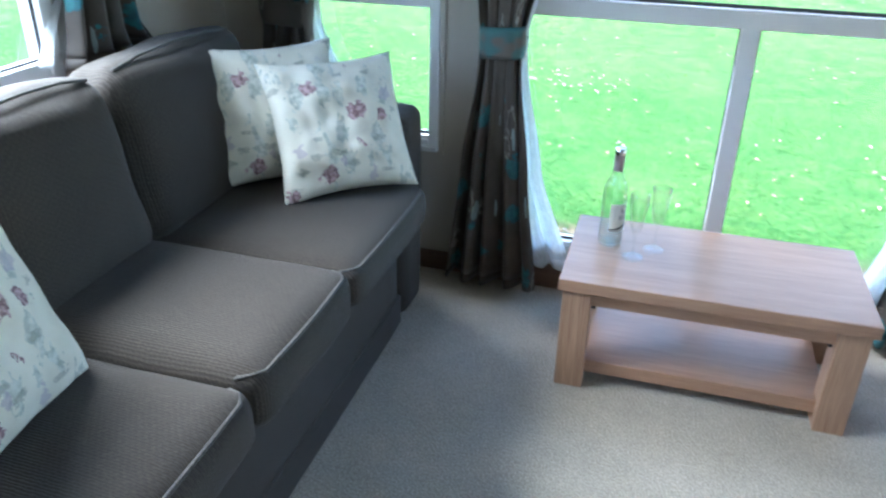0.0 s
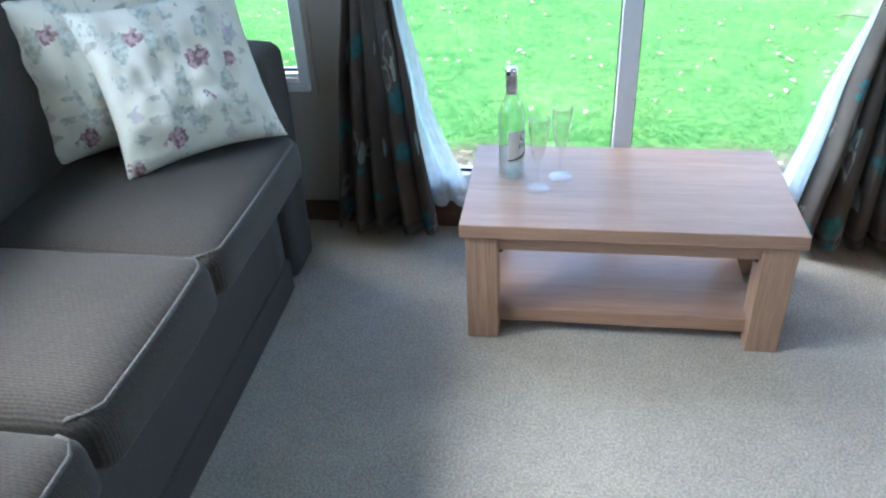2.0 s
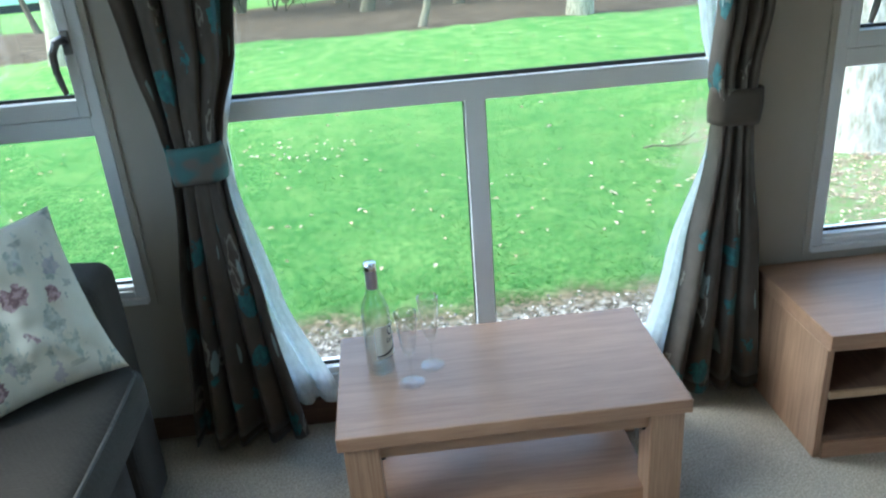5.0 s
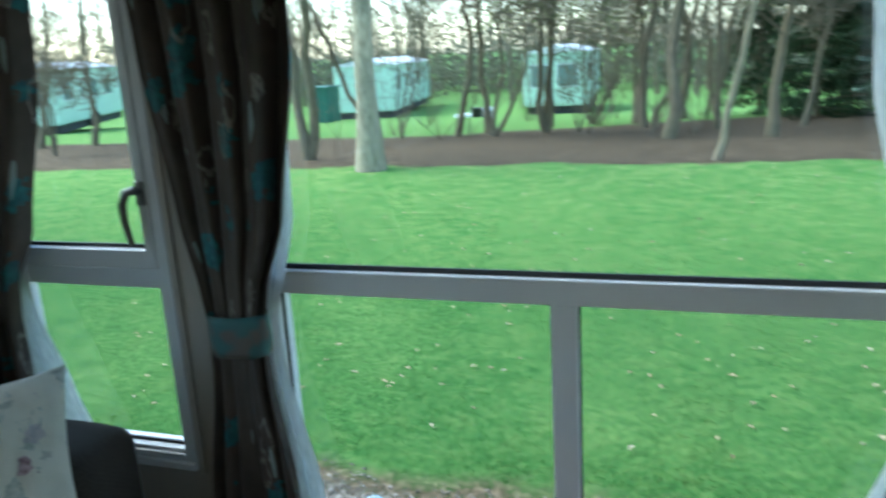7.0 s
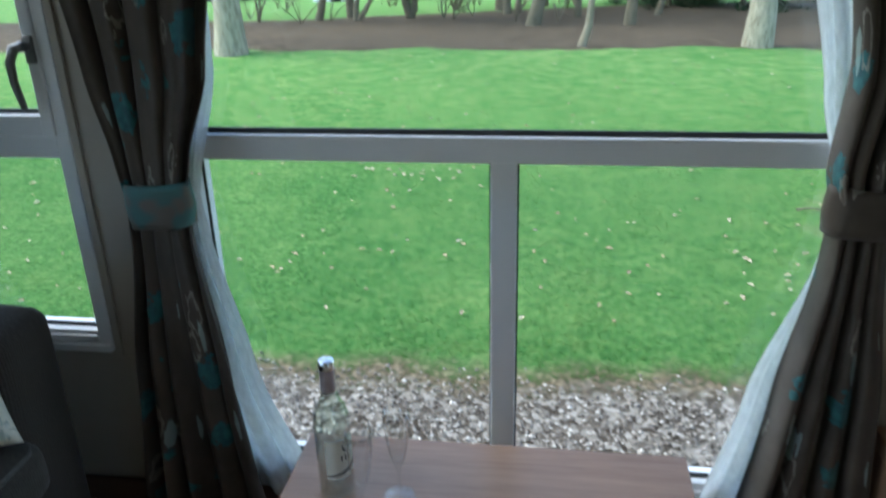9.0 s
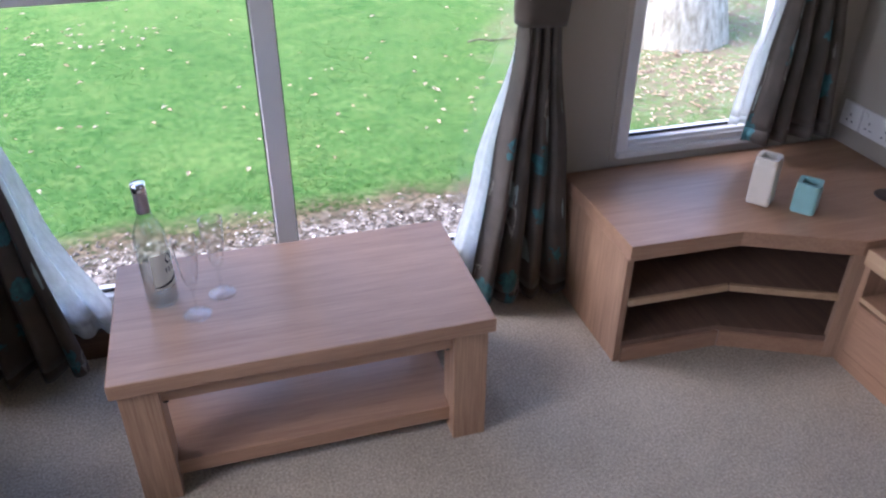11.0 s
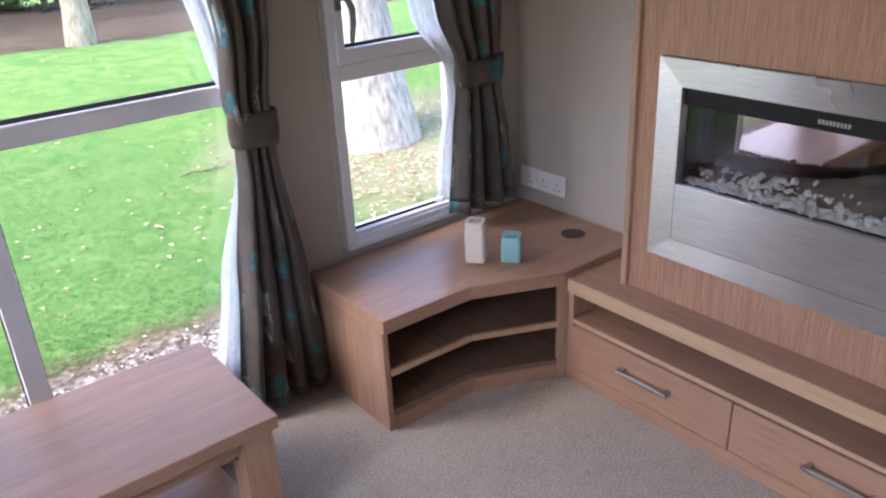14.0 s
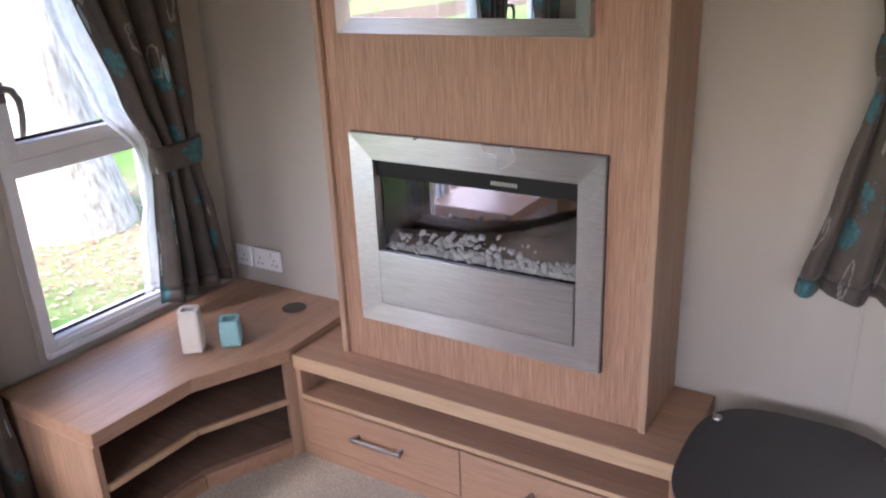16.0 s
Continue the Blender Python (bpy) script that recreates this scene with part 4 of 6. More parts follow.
def flute(at):
    g = thing("champagne_flute", at, "clear twisted-rib champagne flute on the coffee table", "glass", "champagne flutes")
    part("foot", lathe(bmesh.new(), [(0, 0.004), (0.012, 0.004), (0.030, 0.0015), (0.0335, 0.0), (0.034, 0.0015), (0.030, 0.0035), (0.014, 0.008), (0.005, 0.016), (0, 0.016)]), CLEAR, g, "", True, True)
    part("stem", lathe(bmesh.new(), [(0.005, 0.0155), (0.0038, 0.03), (0.0036, 0.07), (0.006, 0.078), (0.0045, 0.083)]), CLEAR, g, "", True, True)
    bm = bmesh.new()
    sides, prof = 48, [(0.0045, 0.0825), (0.012, 0.09), (0.016, 0.102), (0.0195, 0.12), (0.0238, 0.15), (0.0268, 0.185), (0.0285, 0.215), (0.0272, 0.215), (0.0254, 0.185), (0.0223, 0.15), (0.018, 0.12), (0.0145, 0.104), (0.008, 0.094), (0.001, 0.0925)]
    rings = []
    for r, z in prof:
        rings.append([bm.verts.new(((r * (1 + 0.035 * math.sin(12 * (a := 2 * math.pi * k / sides) + 38 * z))) * math.cos(a), (r * (1 + 0.035 * math.sin(12 * a + 38 * z))) * math.sin(a), z)) for k in range(sides)])
    for r0, r1 in zip(rings, rings[1:]):
        for k in range(sides):
            bm.faces.new((r0[k], r0[(k + 1) % sides], r1[(k + 1) % sides], r1[k])).smooth = True
    part("bowl", bm, CLEAR, g, "", True, True)
    return g


fl = flute((-0.268, -0.42, 0.39))
copy_thing(fl, pose(-0.206, -0.345, 0.39, 0, 0, 25))


# ---- corner cabinet ----
def corner_cabinet():
    h, ft = 0.415, 0.048
    c = thing("corner_cabinet", (1.35, -0.3, 0), "oak corner cabinet with open angled shelves", "cabinet")
    front = [(0.872, -0.468), (1.214, -0.478), (1.51, -0.62)]
    outline = [(0.872, -0.008), *front, (RIGHT - 0.004, -0.62), (RIGHT - 0.004, -0.008)]
    part("top", prism(bmesh.new(), outline, h - ft, h, 0.002), WOOD_X, c)
    part("end_panel", box(bmesh.new(), (0.8725, -0.455, 0.0), (0.894, -0.01, h - ft - 0.0005), 0.002), WOOD_Z, c)
    bm = bmesh.new()
    prism(bm, [(1.492, -0.61), (1.53, -0.622), (1.53, -0.588), (1.50, -0.588)], 0.0, h - ft - 0.0005, 0.001)
    part("end_post", bm, EDGE_Z, c, "pale oak upright post")

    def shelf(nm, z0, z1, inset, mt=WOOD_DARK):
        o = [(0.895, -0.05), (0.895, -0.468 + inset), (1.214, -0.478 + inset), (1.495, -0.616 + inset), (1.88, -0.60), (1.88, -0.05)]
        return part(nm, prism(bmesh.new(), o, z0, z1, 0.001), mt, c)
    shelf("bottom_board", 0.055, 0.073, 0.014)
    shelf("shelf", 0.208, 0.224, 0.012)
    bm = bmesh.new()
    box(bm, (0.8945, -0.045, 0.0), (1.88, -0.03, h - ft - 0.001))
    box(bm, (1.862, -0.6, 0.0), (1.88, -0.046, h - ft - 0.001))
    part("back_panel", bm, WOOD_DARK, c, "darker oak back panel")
    for nm, z0, z1, out in (("plinth", 0.0, 0.0545, 0.006), ("lipping", 0.2055, 0.2265, 0.007)):
        for (ax, ay), (bx, by) in zip(front, front[1:]):
            d = Vector((bx - ax, by - ay, 0)).normalized()
            nn = Vector((d.y, -d.x, 0)) * out
            xs = 0.0225 if ax < 1 else 0
            a, b = Vector((ax, ay, 0)) + d * xs - nn, Vector((bx, by, 0)) - d * (0.014 if bx > 1.4 else 0) - nn
            a2, b2 = a + Vector((-d.y, d.x, 0)) * 0.012, b + Vector((-d.y, d.x, 0)) * 0.012
            part(nm, prism(bmesh.new(), [(a.x, a.y), (b.x, b.y), (b2.x, b2.y), (a2.x, a2.y)], z0, z1, 0.001), WOOD_X if nm == "plinth" else EDGE_X, c)
    return h


CAB_TOP = corner_cabinet()
bm = bmesh.new()
lathe(bm, [(0, 0.004), (0.026, 0.004), (0.040, 0.0045), (0.0445, 0.003), (0.045, 0.0), (0, 0.0)], (1.765, -0.42, CAB_TOP + 0.0005), 32)
solid("cable_grommet", bm, BROWN_AND_SHADE, "dark brown round cable grommet in the cabinet top", "grommet", "thing", True)


def square_vase(name, at, w, h, mt, label, turn):
    v = thing(name, m=pose(*at, 0, 0, turn), label=label, category="vase", group="square vases")
    bm = bmesh.new()
    box(bm, (-w / 2, -w / 2, 0), (w / 2, w / 2, h - 0.016), w * 0.12, 3)
    t = bmesh.new()
    outer, innr = [], []
    for r, out in ((w / 2 * 0.98, outer), (w / 2 * 0.62, innr)):
        for k in range(32):
            a = 2 * math.pi * k / 32
            cx, sx = math.cos(a), math.sin(a)
            out.append((r * math.copysign(abs(cx) ** 0.35, cx), r * math.copysign(abs(sx) ** 0.35, sx)))
    zo, zi = h - 0.02, h
    A = [t.verts.new((x, y, zo)) for x, y in outer]
    B = [t.verts.new((x, y, zi)) for x, y in outer]
    C = [t.verts.new((x, y, zi)) for x, y in innr]
    D = [t.verts.new((x, y, zi - 0.019)) for x, y in innr]
    for k in range(32):
        j = (k + 1) % 32
        for p, q in ((A, B), (B, C), (C, D)):
            t.faces.new((p[k], p[j], q[j], q[k]))
    join(bm, t)
    bmesh.ops.recalc_face_normals(bm, faces=bm.faces)
    part("body", bm, mt, v, "", False, True)
    # dark plate paints the shade of the hollow below the rim
    part("opening", box(bmesh.new(), (-w * 0.28, -w * 0.28, h - 0.0185), (w * 0.28, w * 0.28, h - 0.016)), BROWN_AND_SHADE, v, "dark plate as the shade inside the rim", False, True)


square_vase("tall_vase", (1.362, -0.338, CAB_TOP), 0.067, 0.149, CREAM_CERAMIC, "tall cream square ceramic vase on the corner cabinet", 38)
square_vase("short_vase", (1.454, -0.42, CAB_TOP), 0.067, 0.094, TEAL_CERAMIC, "short pale teal square ceramic vase on the cabinet", 40)


def socket_plate(y0, y1, z0, z1, gangs):
    s = thing("wall_socket", (RIGHT, (y0 + y1) / 2, (z0 + z1) / 2), "white plastic wall socket plate above the cabinet", "socket", "wall sockets")
    part("plate", box(bmesh.new(), (RIGHT - 0.011, y0, z0), (RIGHT - 0.0005, y1, z1), 0.003), WHITE_PLASTIC, s)
    w = (y1 - y0) / gangs
    for k in range(gangs):
        yc = y0 + w * (k + 0.5)
        part("switch", box(bmesh.new(), (RIGHT - 0.015, yc + 0.012, z1 - 0.028), (RIGHT - 0.0105, yc + 0.026, z1 - 0.01), 0.0015), WHITE_PLASTIC, s)
        for dy, dz, a, b in ((0, -0.005, 0.004, 0.008), (-0.011, -0.027, 0.007, 0.004), (0.011, -0.027, 0.007, 0.004)):
            part("pin_hole", box(bmesh.new(), (RIGHT - 0.0118, yc + dy - a / 2, (z0 + z1) / 2 + dz + 0.008 - b / 2), (RIGHT - 0.0105, yc + dy + a / 2, (z0 + z1) / 2 + dz + 0.008 + b / 2)), BLACK, s)


socket_plate(-0.258, -0.112, 0.478, 0.564, 2)
socket_plate(-0.106, -0.02, 0.478, 0.564, 1)


# ---- media unit and fireplace ----
def media_unit():
    xf, y0, y1, ht = 1.525, -1.905, -0.6235, 0.392
    u = thing("media_unit", (1.7, -1.27, 0), "low oak media unit with two drawers under the fireplace", "media unit")
    part("ledge", box(bmesh.new(), (xf - 0.005, y0, ht - 0.05), (RIGHT - 0.003, y1 - 0.0005, ht), 0.002), WOOD_Y, u)
    part("lipping", box(bmesh.new(), (xf - 0.0085, y0, ht - 0.0495), (xf - 0.0055, y1 - 0.001, ht - 0.0005), 0.0008), EDGE_X, u, "pale oak front lipping")
    for a, b in ((y1 - 0.022, y1 - 0.001), (y0, y0 + 0.022)):
        part("side_panel", box(bmesh.new(), (xf, a, 0), (RIGHT - 0.004, b, ht - 0.0505), 0.002), WOOD_Z, u)
    part("shelf_board", box(bmesh.new(), (xf + 0.002, y0 + 0.0225, 0.228), (RIGHT - 0.01, y1 - 0.0225, 0.243), 0.001), WOOD_Y, u)
    part("lipping", box(bmesh.new(), (xf - 0.002, y0 + 0.0225, 0.2275), (xf + 0.0015, y1 - 0.0225, 0.2435), 0.0008), EDGE_X, u)
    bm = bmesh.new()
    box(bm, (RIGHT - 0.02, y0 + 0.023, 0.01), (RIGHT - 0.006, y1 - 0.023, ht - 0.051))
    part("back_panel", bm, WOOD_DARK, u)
    part("plinth", box(bmesh.new(), (xf - 0.001, y0 + 0.0225, 0.0), (xf + 0.018, y1 - 0.0225, 0.0495), 0.0015), WOOD_Y, u)
    # dark filler box stands for the shade in the drawer gaps
    part("drawer_gap_shade", box(bmesh.new(), (xf + 0.03, y0 + 0.024, 0.052), (RIGHT - 0.024, y1 - 0.024, 0.219)), BROWN_AND_SHADE, u, "dark box as the shade behind the drawer fronts")
    seam = -1.258
    for a, b, hc in ((seam + 0.002, y1 - 0.0235, -0.958), (y0 + 0.0235, seam - 0.002, -1.585)):
        d = part("drawer", box(bmesh.new(), (xf - 0.002, a, 0.0515), (xf + 0.018, b, 0.218), 0.002), WOOD_Y, u)
        bm = bmesh.new()
        for s in (-1, 1):
            box(bm, (xf - 0.03, hc + s * 0.085 - 0.008, 0.142), (xf - 0.0015, hc + s * 0.085 + 0.008, 0.156), 0.003)
        box(bm, (xf - 0.036, hc - 0.1, 0.141), (xf - 0.026, hc + 0.1, 0.157), 0.004)
        part("handle", bm, HANDLE_METAL, d, "satin metal bar handle")


media_unit()


def chimney_panel():
    xf, y0, y1, z0 = 1.615, -1.788, -0.768, 0.3925
    p = thing("fireplace_panel", (1.75, -1.29, z0), "tall striped oak chimney breast panel holding the fire", "fireplace panel")
    hole = (-1.592, 0.605, -0.942, 1.07)
    bm = slab(bmesh.new(), (y0 + 0.02, z0, y1 - 0.02, TOP - 0.002), [hole], lambda u, v, t: (t, u, v), xf + 0.012, xf + 0.03)
    part("front_panel", bm, WOOD_PANEL, p)
    part("side_board", box(bmesh.new(), (xf + 0.02, y1 - 0.0195, z0), (RIGHT - 0.004, y1 - 0.001, TOP - 0.003), 0.001), WOOD_Z, p)
    part("side_board", box(bmesh.new(), (xf + 0.02, y0 + 0.001, z0), (RIGHT - 0.004, y0 + 0.0195, TOP - 0.003), 0.001), WOOD_Z, p)
    for a, b in ((y1 - 0.02, y1 + 0.001), (y0 - 0.001, y0 + 0.02)):
        part("corner_post", box(bmesh.new(), (xf - 0.003, a, z0), (xf + 0.0195, b, TOP - 0.003), 0.003), EDGE_Z, p, "pale oak corner lipping")
    return xf + 0.012


FACE = chimney_panel()


def electric_fire():
    f = thing("electric_fire", (FACE, -1.27, 0.545), "inset electric fire in a brushed steel surround with pebbles", "fireplace")
    yo0, yo1, zo0, zo1 = -1.655, -0.868, 0.544, 1.143
    yi0, yi1, zi0, zi1 = -1.582, -0.944, 0.608, 1.066
    O = [(yo0, zo0), (yo1, zo0), (yo1, zo1), (yo0, zo1)]
    I = [(yi0, zi0), (yi1, zi0), (yi1, zi1), (yi0, zi1)]
    for k in range(4):
        j = (k + 1) % 4
        bm = bmesh.new()
        q = [O[k], O[j], I[j], I[k]]
        fr = [bm.verts.new((FACE - (0.02 if i < 2 else 0.0155), y, z)) for i, (y, z) in enumerate(q)]
        bk = [bm.verts.new((FACE - 0.0005 if i < 2 else FACE + 0.02, y, z)) for i, (y, z) in enumerate(q)]
        bm.faces.new(fr)
        bm.faces.new(bk[::-1])
        for i in range(4):
            bm.faces.new((fr[i], fr[(i + 1) % 4], bk[(i + 1) % 4], bk[i]))
        bmesh.ops.recalc_face_normals(bm, faces=bm.faces)
        part("surround", bm, STEEL, f, "mitred brushed steel bar")
    # black strip drawn as the surround's shadow edge
    part("shadow_rim", bars_yz(yo0 - 0.0015, yo1 + 0.0015, zo0 - 0.0015, zo1 + 0.0015), BLACK, f, "thin black strip as the shadow line round the surround")
    part("lower_panel", box(bmesh.new(), (FACE - 0.0145, yi0 + 0.0065, zi0 + 0.0005), (FACE + 0.006, yi1 - 0.0005, 0.782), 0.0012), STEEL, f, "brushed steel lower cover")
    bm = bmesh.new()
    box(bm, (FACE + 0.02, yi0 - 0.002, zi0), (FACE + 0.16, yi0 + 0.004, zi1 + 0.002))
    box(bm, (FACE + 0.02, yi1 - 0.004, zi0), (FACE + 0.16, yi1 + 0.002, zi1 + 0.002))
    box(bm, (FACE + 0.02, yi0, zi1 - 0.004), (FACE + 0.16, yi1, zi1 + 0.002))
    box(bm, (FACE + 0.02, yi0, 0.76), (FACE + 0.16, yi1, 0.772))
    part("firebox", bm, SOOT, f, "black firebox")
    part("back_plate", box(bmesh.new(), (FACE + 0.15, yi0 + 0.004, 0.772), (FACE + 0.158, yi1 - 0.004, zi1 - 0.004)), FIRE_BACK, f, "smoky reflective back plate")
    bm = bmesh.new()
    box(bm, (FACE + 0.001, yi0 + 0.001, zi1 - 0.052), (FACE + 0.018, yi1 - 0.001, zi1 - 0.001), 0.002)
    hood = part("hood", bm, SOOT, f, "black hood strip")
    for k in range(9):
        y = -1.33 - 0.009 * k
        part("slot", box(bmesh.new(), (FACE - 0.0015, y - 0.0028, zi1 - 0.036), (FACE + 0.002, y + 0.0028, zi1 - 0.025)), HANDLE_METAL, hood, "pale vent slot")
    # log bed, a ridge that rises to one side
    bm = bmesh.new()
    nu, nv = 60, 16
    g = []
    for j in range(nv + 1):
        row = []
        for i in range(nu + 1):
            u, v = i / nu, j / nv
            y = lerp(yi1 - 0.006, yi0 + 0.006, u)
            top = 0.788 + 0.165 * (0.2 + 0.2 * u + 0.6 * u ** 3) * math.sin(math.pi * min(1, v * 0.95 + 0.05)) ** 0.7
            z = top + 0.012 * noise.noise(Vector((y * 5, v * 12, 0))) + 0.009 * noise.noise(Vector((y * 18, v * 24, 3)))
            row.append(bm.verts.new((FACE + 0.03 + 0.115 * v, y, z)))
        g.append(row)
    for j in range(nv):
        for i in range(nu):
            bm.faces.new((g[j][i], g[j][i + 1], g[j + 1][i + 1], g[j + 1][i])).smooth = True
    part("log_bed", bm, EMBER_BED, f, "dark moulded log bed")
    bm = bmesh.new()
    g = [[bm.verts.new((FACE + 0.013 + 0.06 * v / 6, lerp(yi1 - 0.005, yi0 + 0.005, u / 80), 0.7855 + (0.018 + 0.06 * u / 80) * v / 6 + 0.004 * noise.noise(Vector((u * 0.9, v * 2.1, 5))))) for u in range(81)] for v in range(7)]
    for j in range(6):
        for i in range(80):
            bm.faces.new((g[j][i], g[j][i + 1], g[j + 1][i + 1], g[j + 1][i]))
    part("grit_bed", bm, PEBBLE, f, "grey grit under the pebbles")
    rnd = random.Random(8)
    stones = []
    for k in range(5):
        bm = bmesh.new()
        bmesh.ops.create_icosphere(bm, subdivisions=2, radius=1)
        for v in bm.verts:
            v.co *= 1 + 0.22 * noise.noise(v.co * 1.3 + Vector((k * 5, 0, 0)))
        stones.append(mesh_of("pebble", bm, PEBBLE, True))
    for k in range(290):
        u = rnd.random() ** 0.8
        dp = rnd.random()
        ob = new("pebble", stones[k % 5])
        r = rnd.uniform(0.007, 0.0125)
        y = lerp(yi1 - 0.03, yi0 + 0.015, u)
        ob.matrix_basis = Matrix.Translation((FACE + 0.02 + 0.05 * dp, y, 0.786 + (0.02 + 0.06 * u) * dp + rnd.uniform(0, 0.012))) @ Euler((rnd.uniform(0, 6), rnd.uniform(0, 6), rnd.uniform(0, 6))).to_matrix().to_4x4() @ Matrix.Diagonal((r * 1.25, r, r * 0.8, 1))
        ob.parent = f
        ob.matrix_parent_inverse = world_of(f).inverted()
    gl = part("glass_front", box(bmesh.new(), (FACE + 0.008, yi0 + 0.002, 0.784), (FACE + 0.011, yi1 - 0.002, zi1 - 0.053)), GLASS, f, "clear glass fire front")
    gl.visible_shadow = False
    # black strip stands for the shade in the slit beside the cover
    part("slot_shade", box(bmesh.new(), (FACE - 0.006, yi0 + 0.001, zi0 + 0.001), (FACE + 0.001, yi0 + 0.006, 0.781)), BLACK, f, "black strip as the shade in the upright gap")


def bars_yz(y0, y1, z0, z1):
    bm = bmesh.new()
    x0, x1 = FACE - 0.008, FACE - 0.0006
    box(bm, (x0, y0, z0), (x1, y0 + 0.02, z1))
    box(bm, (x0, y1 - 0.02, z0), (x1, y1, z1))
    box(bm, (x0 + 0.0004, y0 + 0.02, z0), (x1, y1 - 0.02, z0 + 0.02))
    box(bm, (x0 + 0.0004, y0 + 0.02, z1 - 0.02), (x1, y1 - 0.02, z1))
    return bm


electric_fire()


def wall_mirror():
    y0, y1, z0, z1, w = -1.608, -0.866, 1.424, 2.05, 0.04
    m = thing("mirror", (FACE, (y0 + y1) / 2, z0), "mirror in a flat brushed steel frame above the fire", "mirror")
    O = [(y0, z0), (y1, z0), (y1, z1), (y0, z1)]
    I = [(y0 + w, z0 + w), (y1 - w, z0 + w), (y1 - w, z1 - w), (y0 + w, z1 - w)]
    for k in range(4):
        j = (k + 1) % 4
        bm = bmesh.new()
        q = [O[k], O[j], I[j], I[k]]
        fr = [bm.verts.new((FACE - (0.03 if i < 2 else 0.016), y, z)) for i, (y, z) in enumerate(q)]
        bk = [bm.verts.new((FACE - 0.0006, y, z)) for y, z in q]
        bm.faces.new(fr)
        bm.faces.new(bk[::-1])
        for i in range(4):
            bm.faces.new((fr[i], fr[(i + 1) % 4], bk[(i + 1) % 4], bk[i]))
        bmesh.ops.recalc_face_normals(bm, faces=bm.faces)
        part("frame_bar", bm, STEEL, m, "brushed steel frame bar")
    part("mirror_glass", box(bmesh.new(), (FACE - 0.013, y0 + w - 0.002, z0 + w - 0.002), (FACE - 0.009, y1 - w + 0.002, z1 - w + 0.002)), MIRROR, m, "clear silvered glass")


wall_mirror()


def tv_stand():
    """Black glass stand: a rounded top, a lower tier, black posts with chrome caps."""
    t = thing("tv_stand", (1.52, -2.16, 0), "black glass stand with rounded top and chrome studs", "stand")

    def sheet(nm, z, xc, yc, a, b, th=0.012):
        o = []
        for k in range(64):
            ang = 2 * math.pi * k / 64
            c, s = math.cos(ang), math.sin(ang)
            o.append((xc + a * math.copysign(abs(c) ** 0.67, c), yc + b * math.copysign(abs(s) ** 0.67, s)))
        return part(nm, prism(bmesh.new(), o, z - th, z, 0.002), BLACK_GLASS, t, "glossy black glass sheet")
    sheet("top_sheet", 0.452, 1.52, -2.155, 0.27, 0.245)
    sheet("lower_sheet", 0.25, 1.51, -2.16, 0.30, 0.275)
    sheet("base_sheet", 0.03, 1.51, -2.16, 0.30, 0.275)
    for px, py in ((1.66, -2.0), (1.38, -2.0), (1.66, -2.31), (1.38, -2.31)):
        for z0, z1 in ((0.0, 0.0179), (0.0301, 0.2379), (0.2501, 0.4399)):
            part("post", lathe(bmesh.new(), [(0, z0), (0.02, z0), (0.02, z1), (0, z1)], (px, py, 0.0), 20), BLACK, t)
    for px, py in ((1.685, -1.955), (1.685, -2.355)):
        part("stud", lathe(bmesh.new(), [(0.014, 0.4522), (0.014, 0.458), (0.012, 0.4605), (0, 0.461)], (px, py, 0), 24), CHROME, t, "small chrome stud")


tv_stand()

bm = bmesh.new()
for k in range(4):
    pts = []
    for i in range(24):
        a = 2 * math.pi * i / 24
        pts.append((-0.007 + (0.015 + 0.003 * k) * math.cos(a) + 0.004 * (k - 1.5), 0.018 - 0.004 * k + 0.003 * math.sin(2 * a), 1.835 + (0.037 - 0.003 * k) * math.sin(a) + 0.003 * k))
    tube(bm, pts, 0.0035, 6, True)
tube(bm, [(-0.007, 0.014, 1.872), (-0.003, 0.014, 1.90), (0.0, 0.016, 1.93)], 0.003, 6)
tagged(new("aerial_cable", mesh_of("aerial_cable", bm, BLACK)), "coiled black cable hanging at the window head", "cable")


# ---- outdoors ----
LAWN = [(-500, -0.6), (1.2, -0.6), (2.0, -0.55), (6, -0.42), (10.9, -0.28), (16, -0.57), (24, -0.87), (37, -1.72), (60, -2.2), (900, -2.9)]


def ground_height(x, y):
    for (ya, za), (yb, zb) in zip(LAWN, LAWN[1:]):
        if y <= yb:
            z = lerp(za, zb, max(0, min(1, (y - ya) / (yb - ya))))
            break
    else:
        z = LAWN[-1][1]
    if y > 1.0:
        z += 0.025 * noise.noise(Vector((x * 0.35, y * 0.35, 0))) + 0.008 * noise.noise(Vector((x * 1.7, y * 1.7, 4)))
    return z


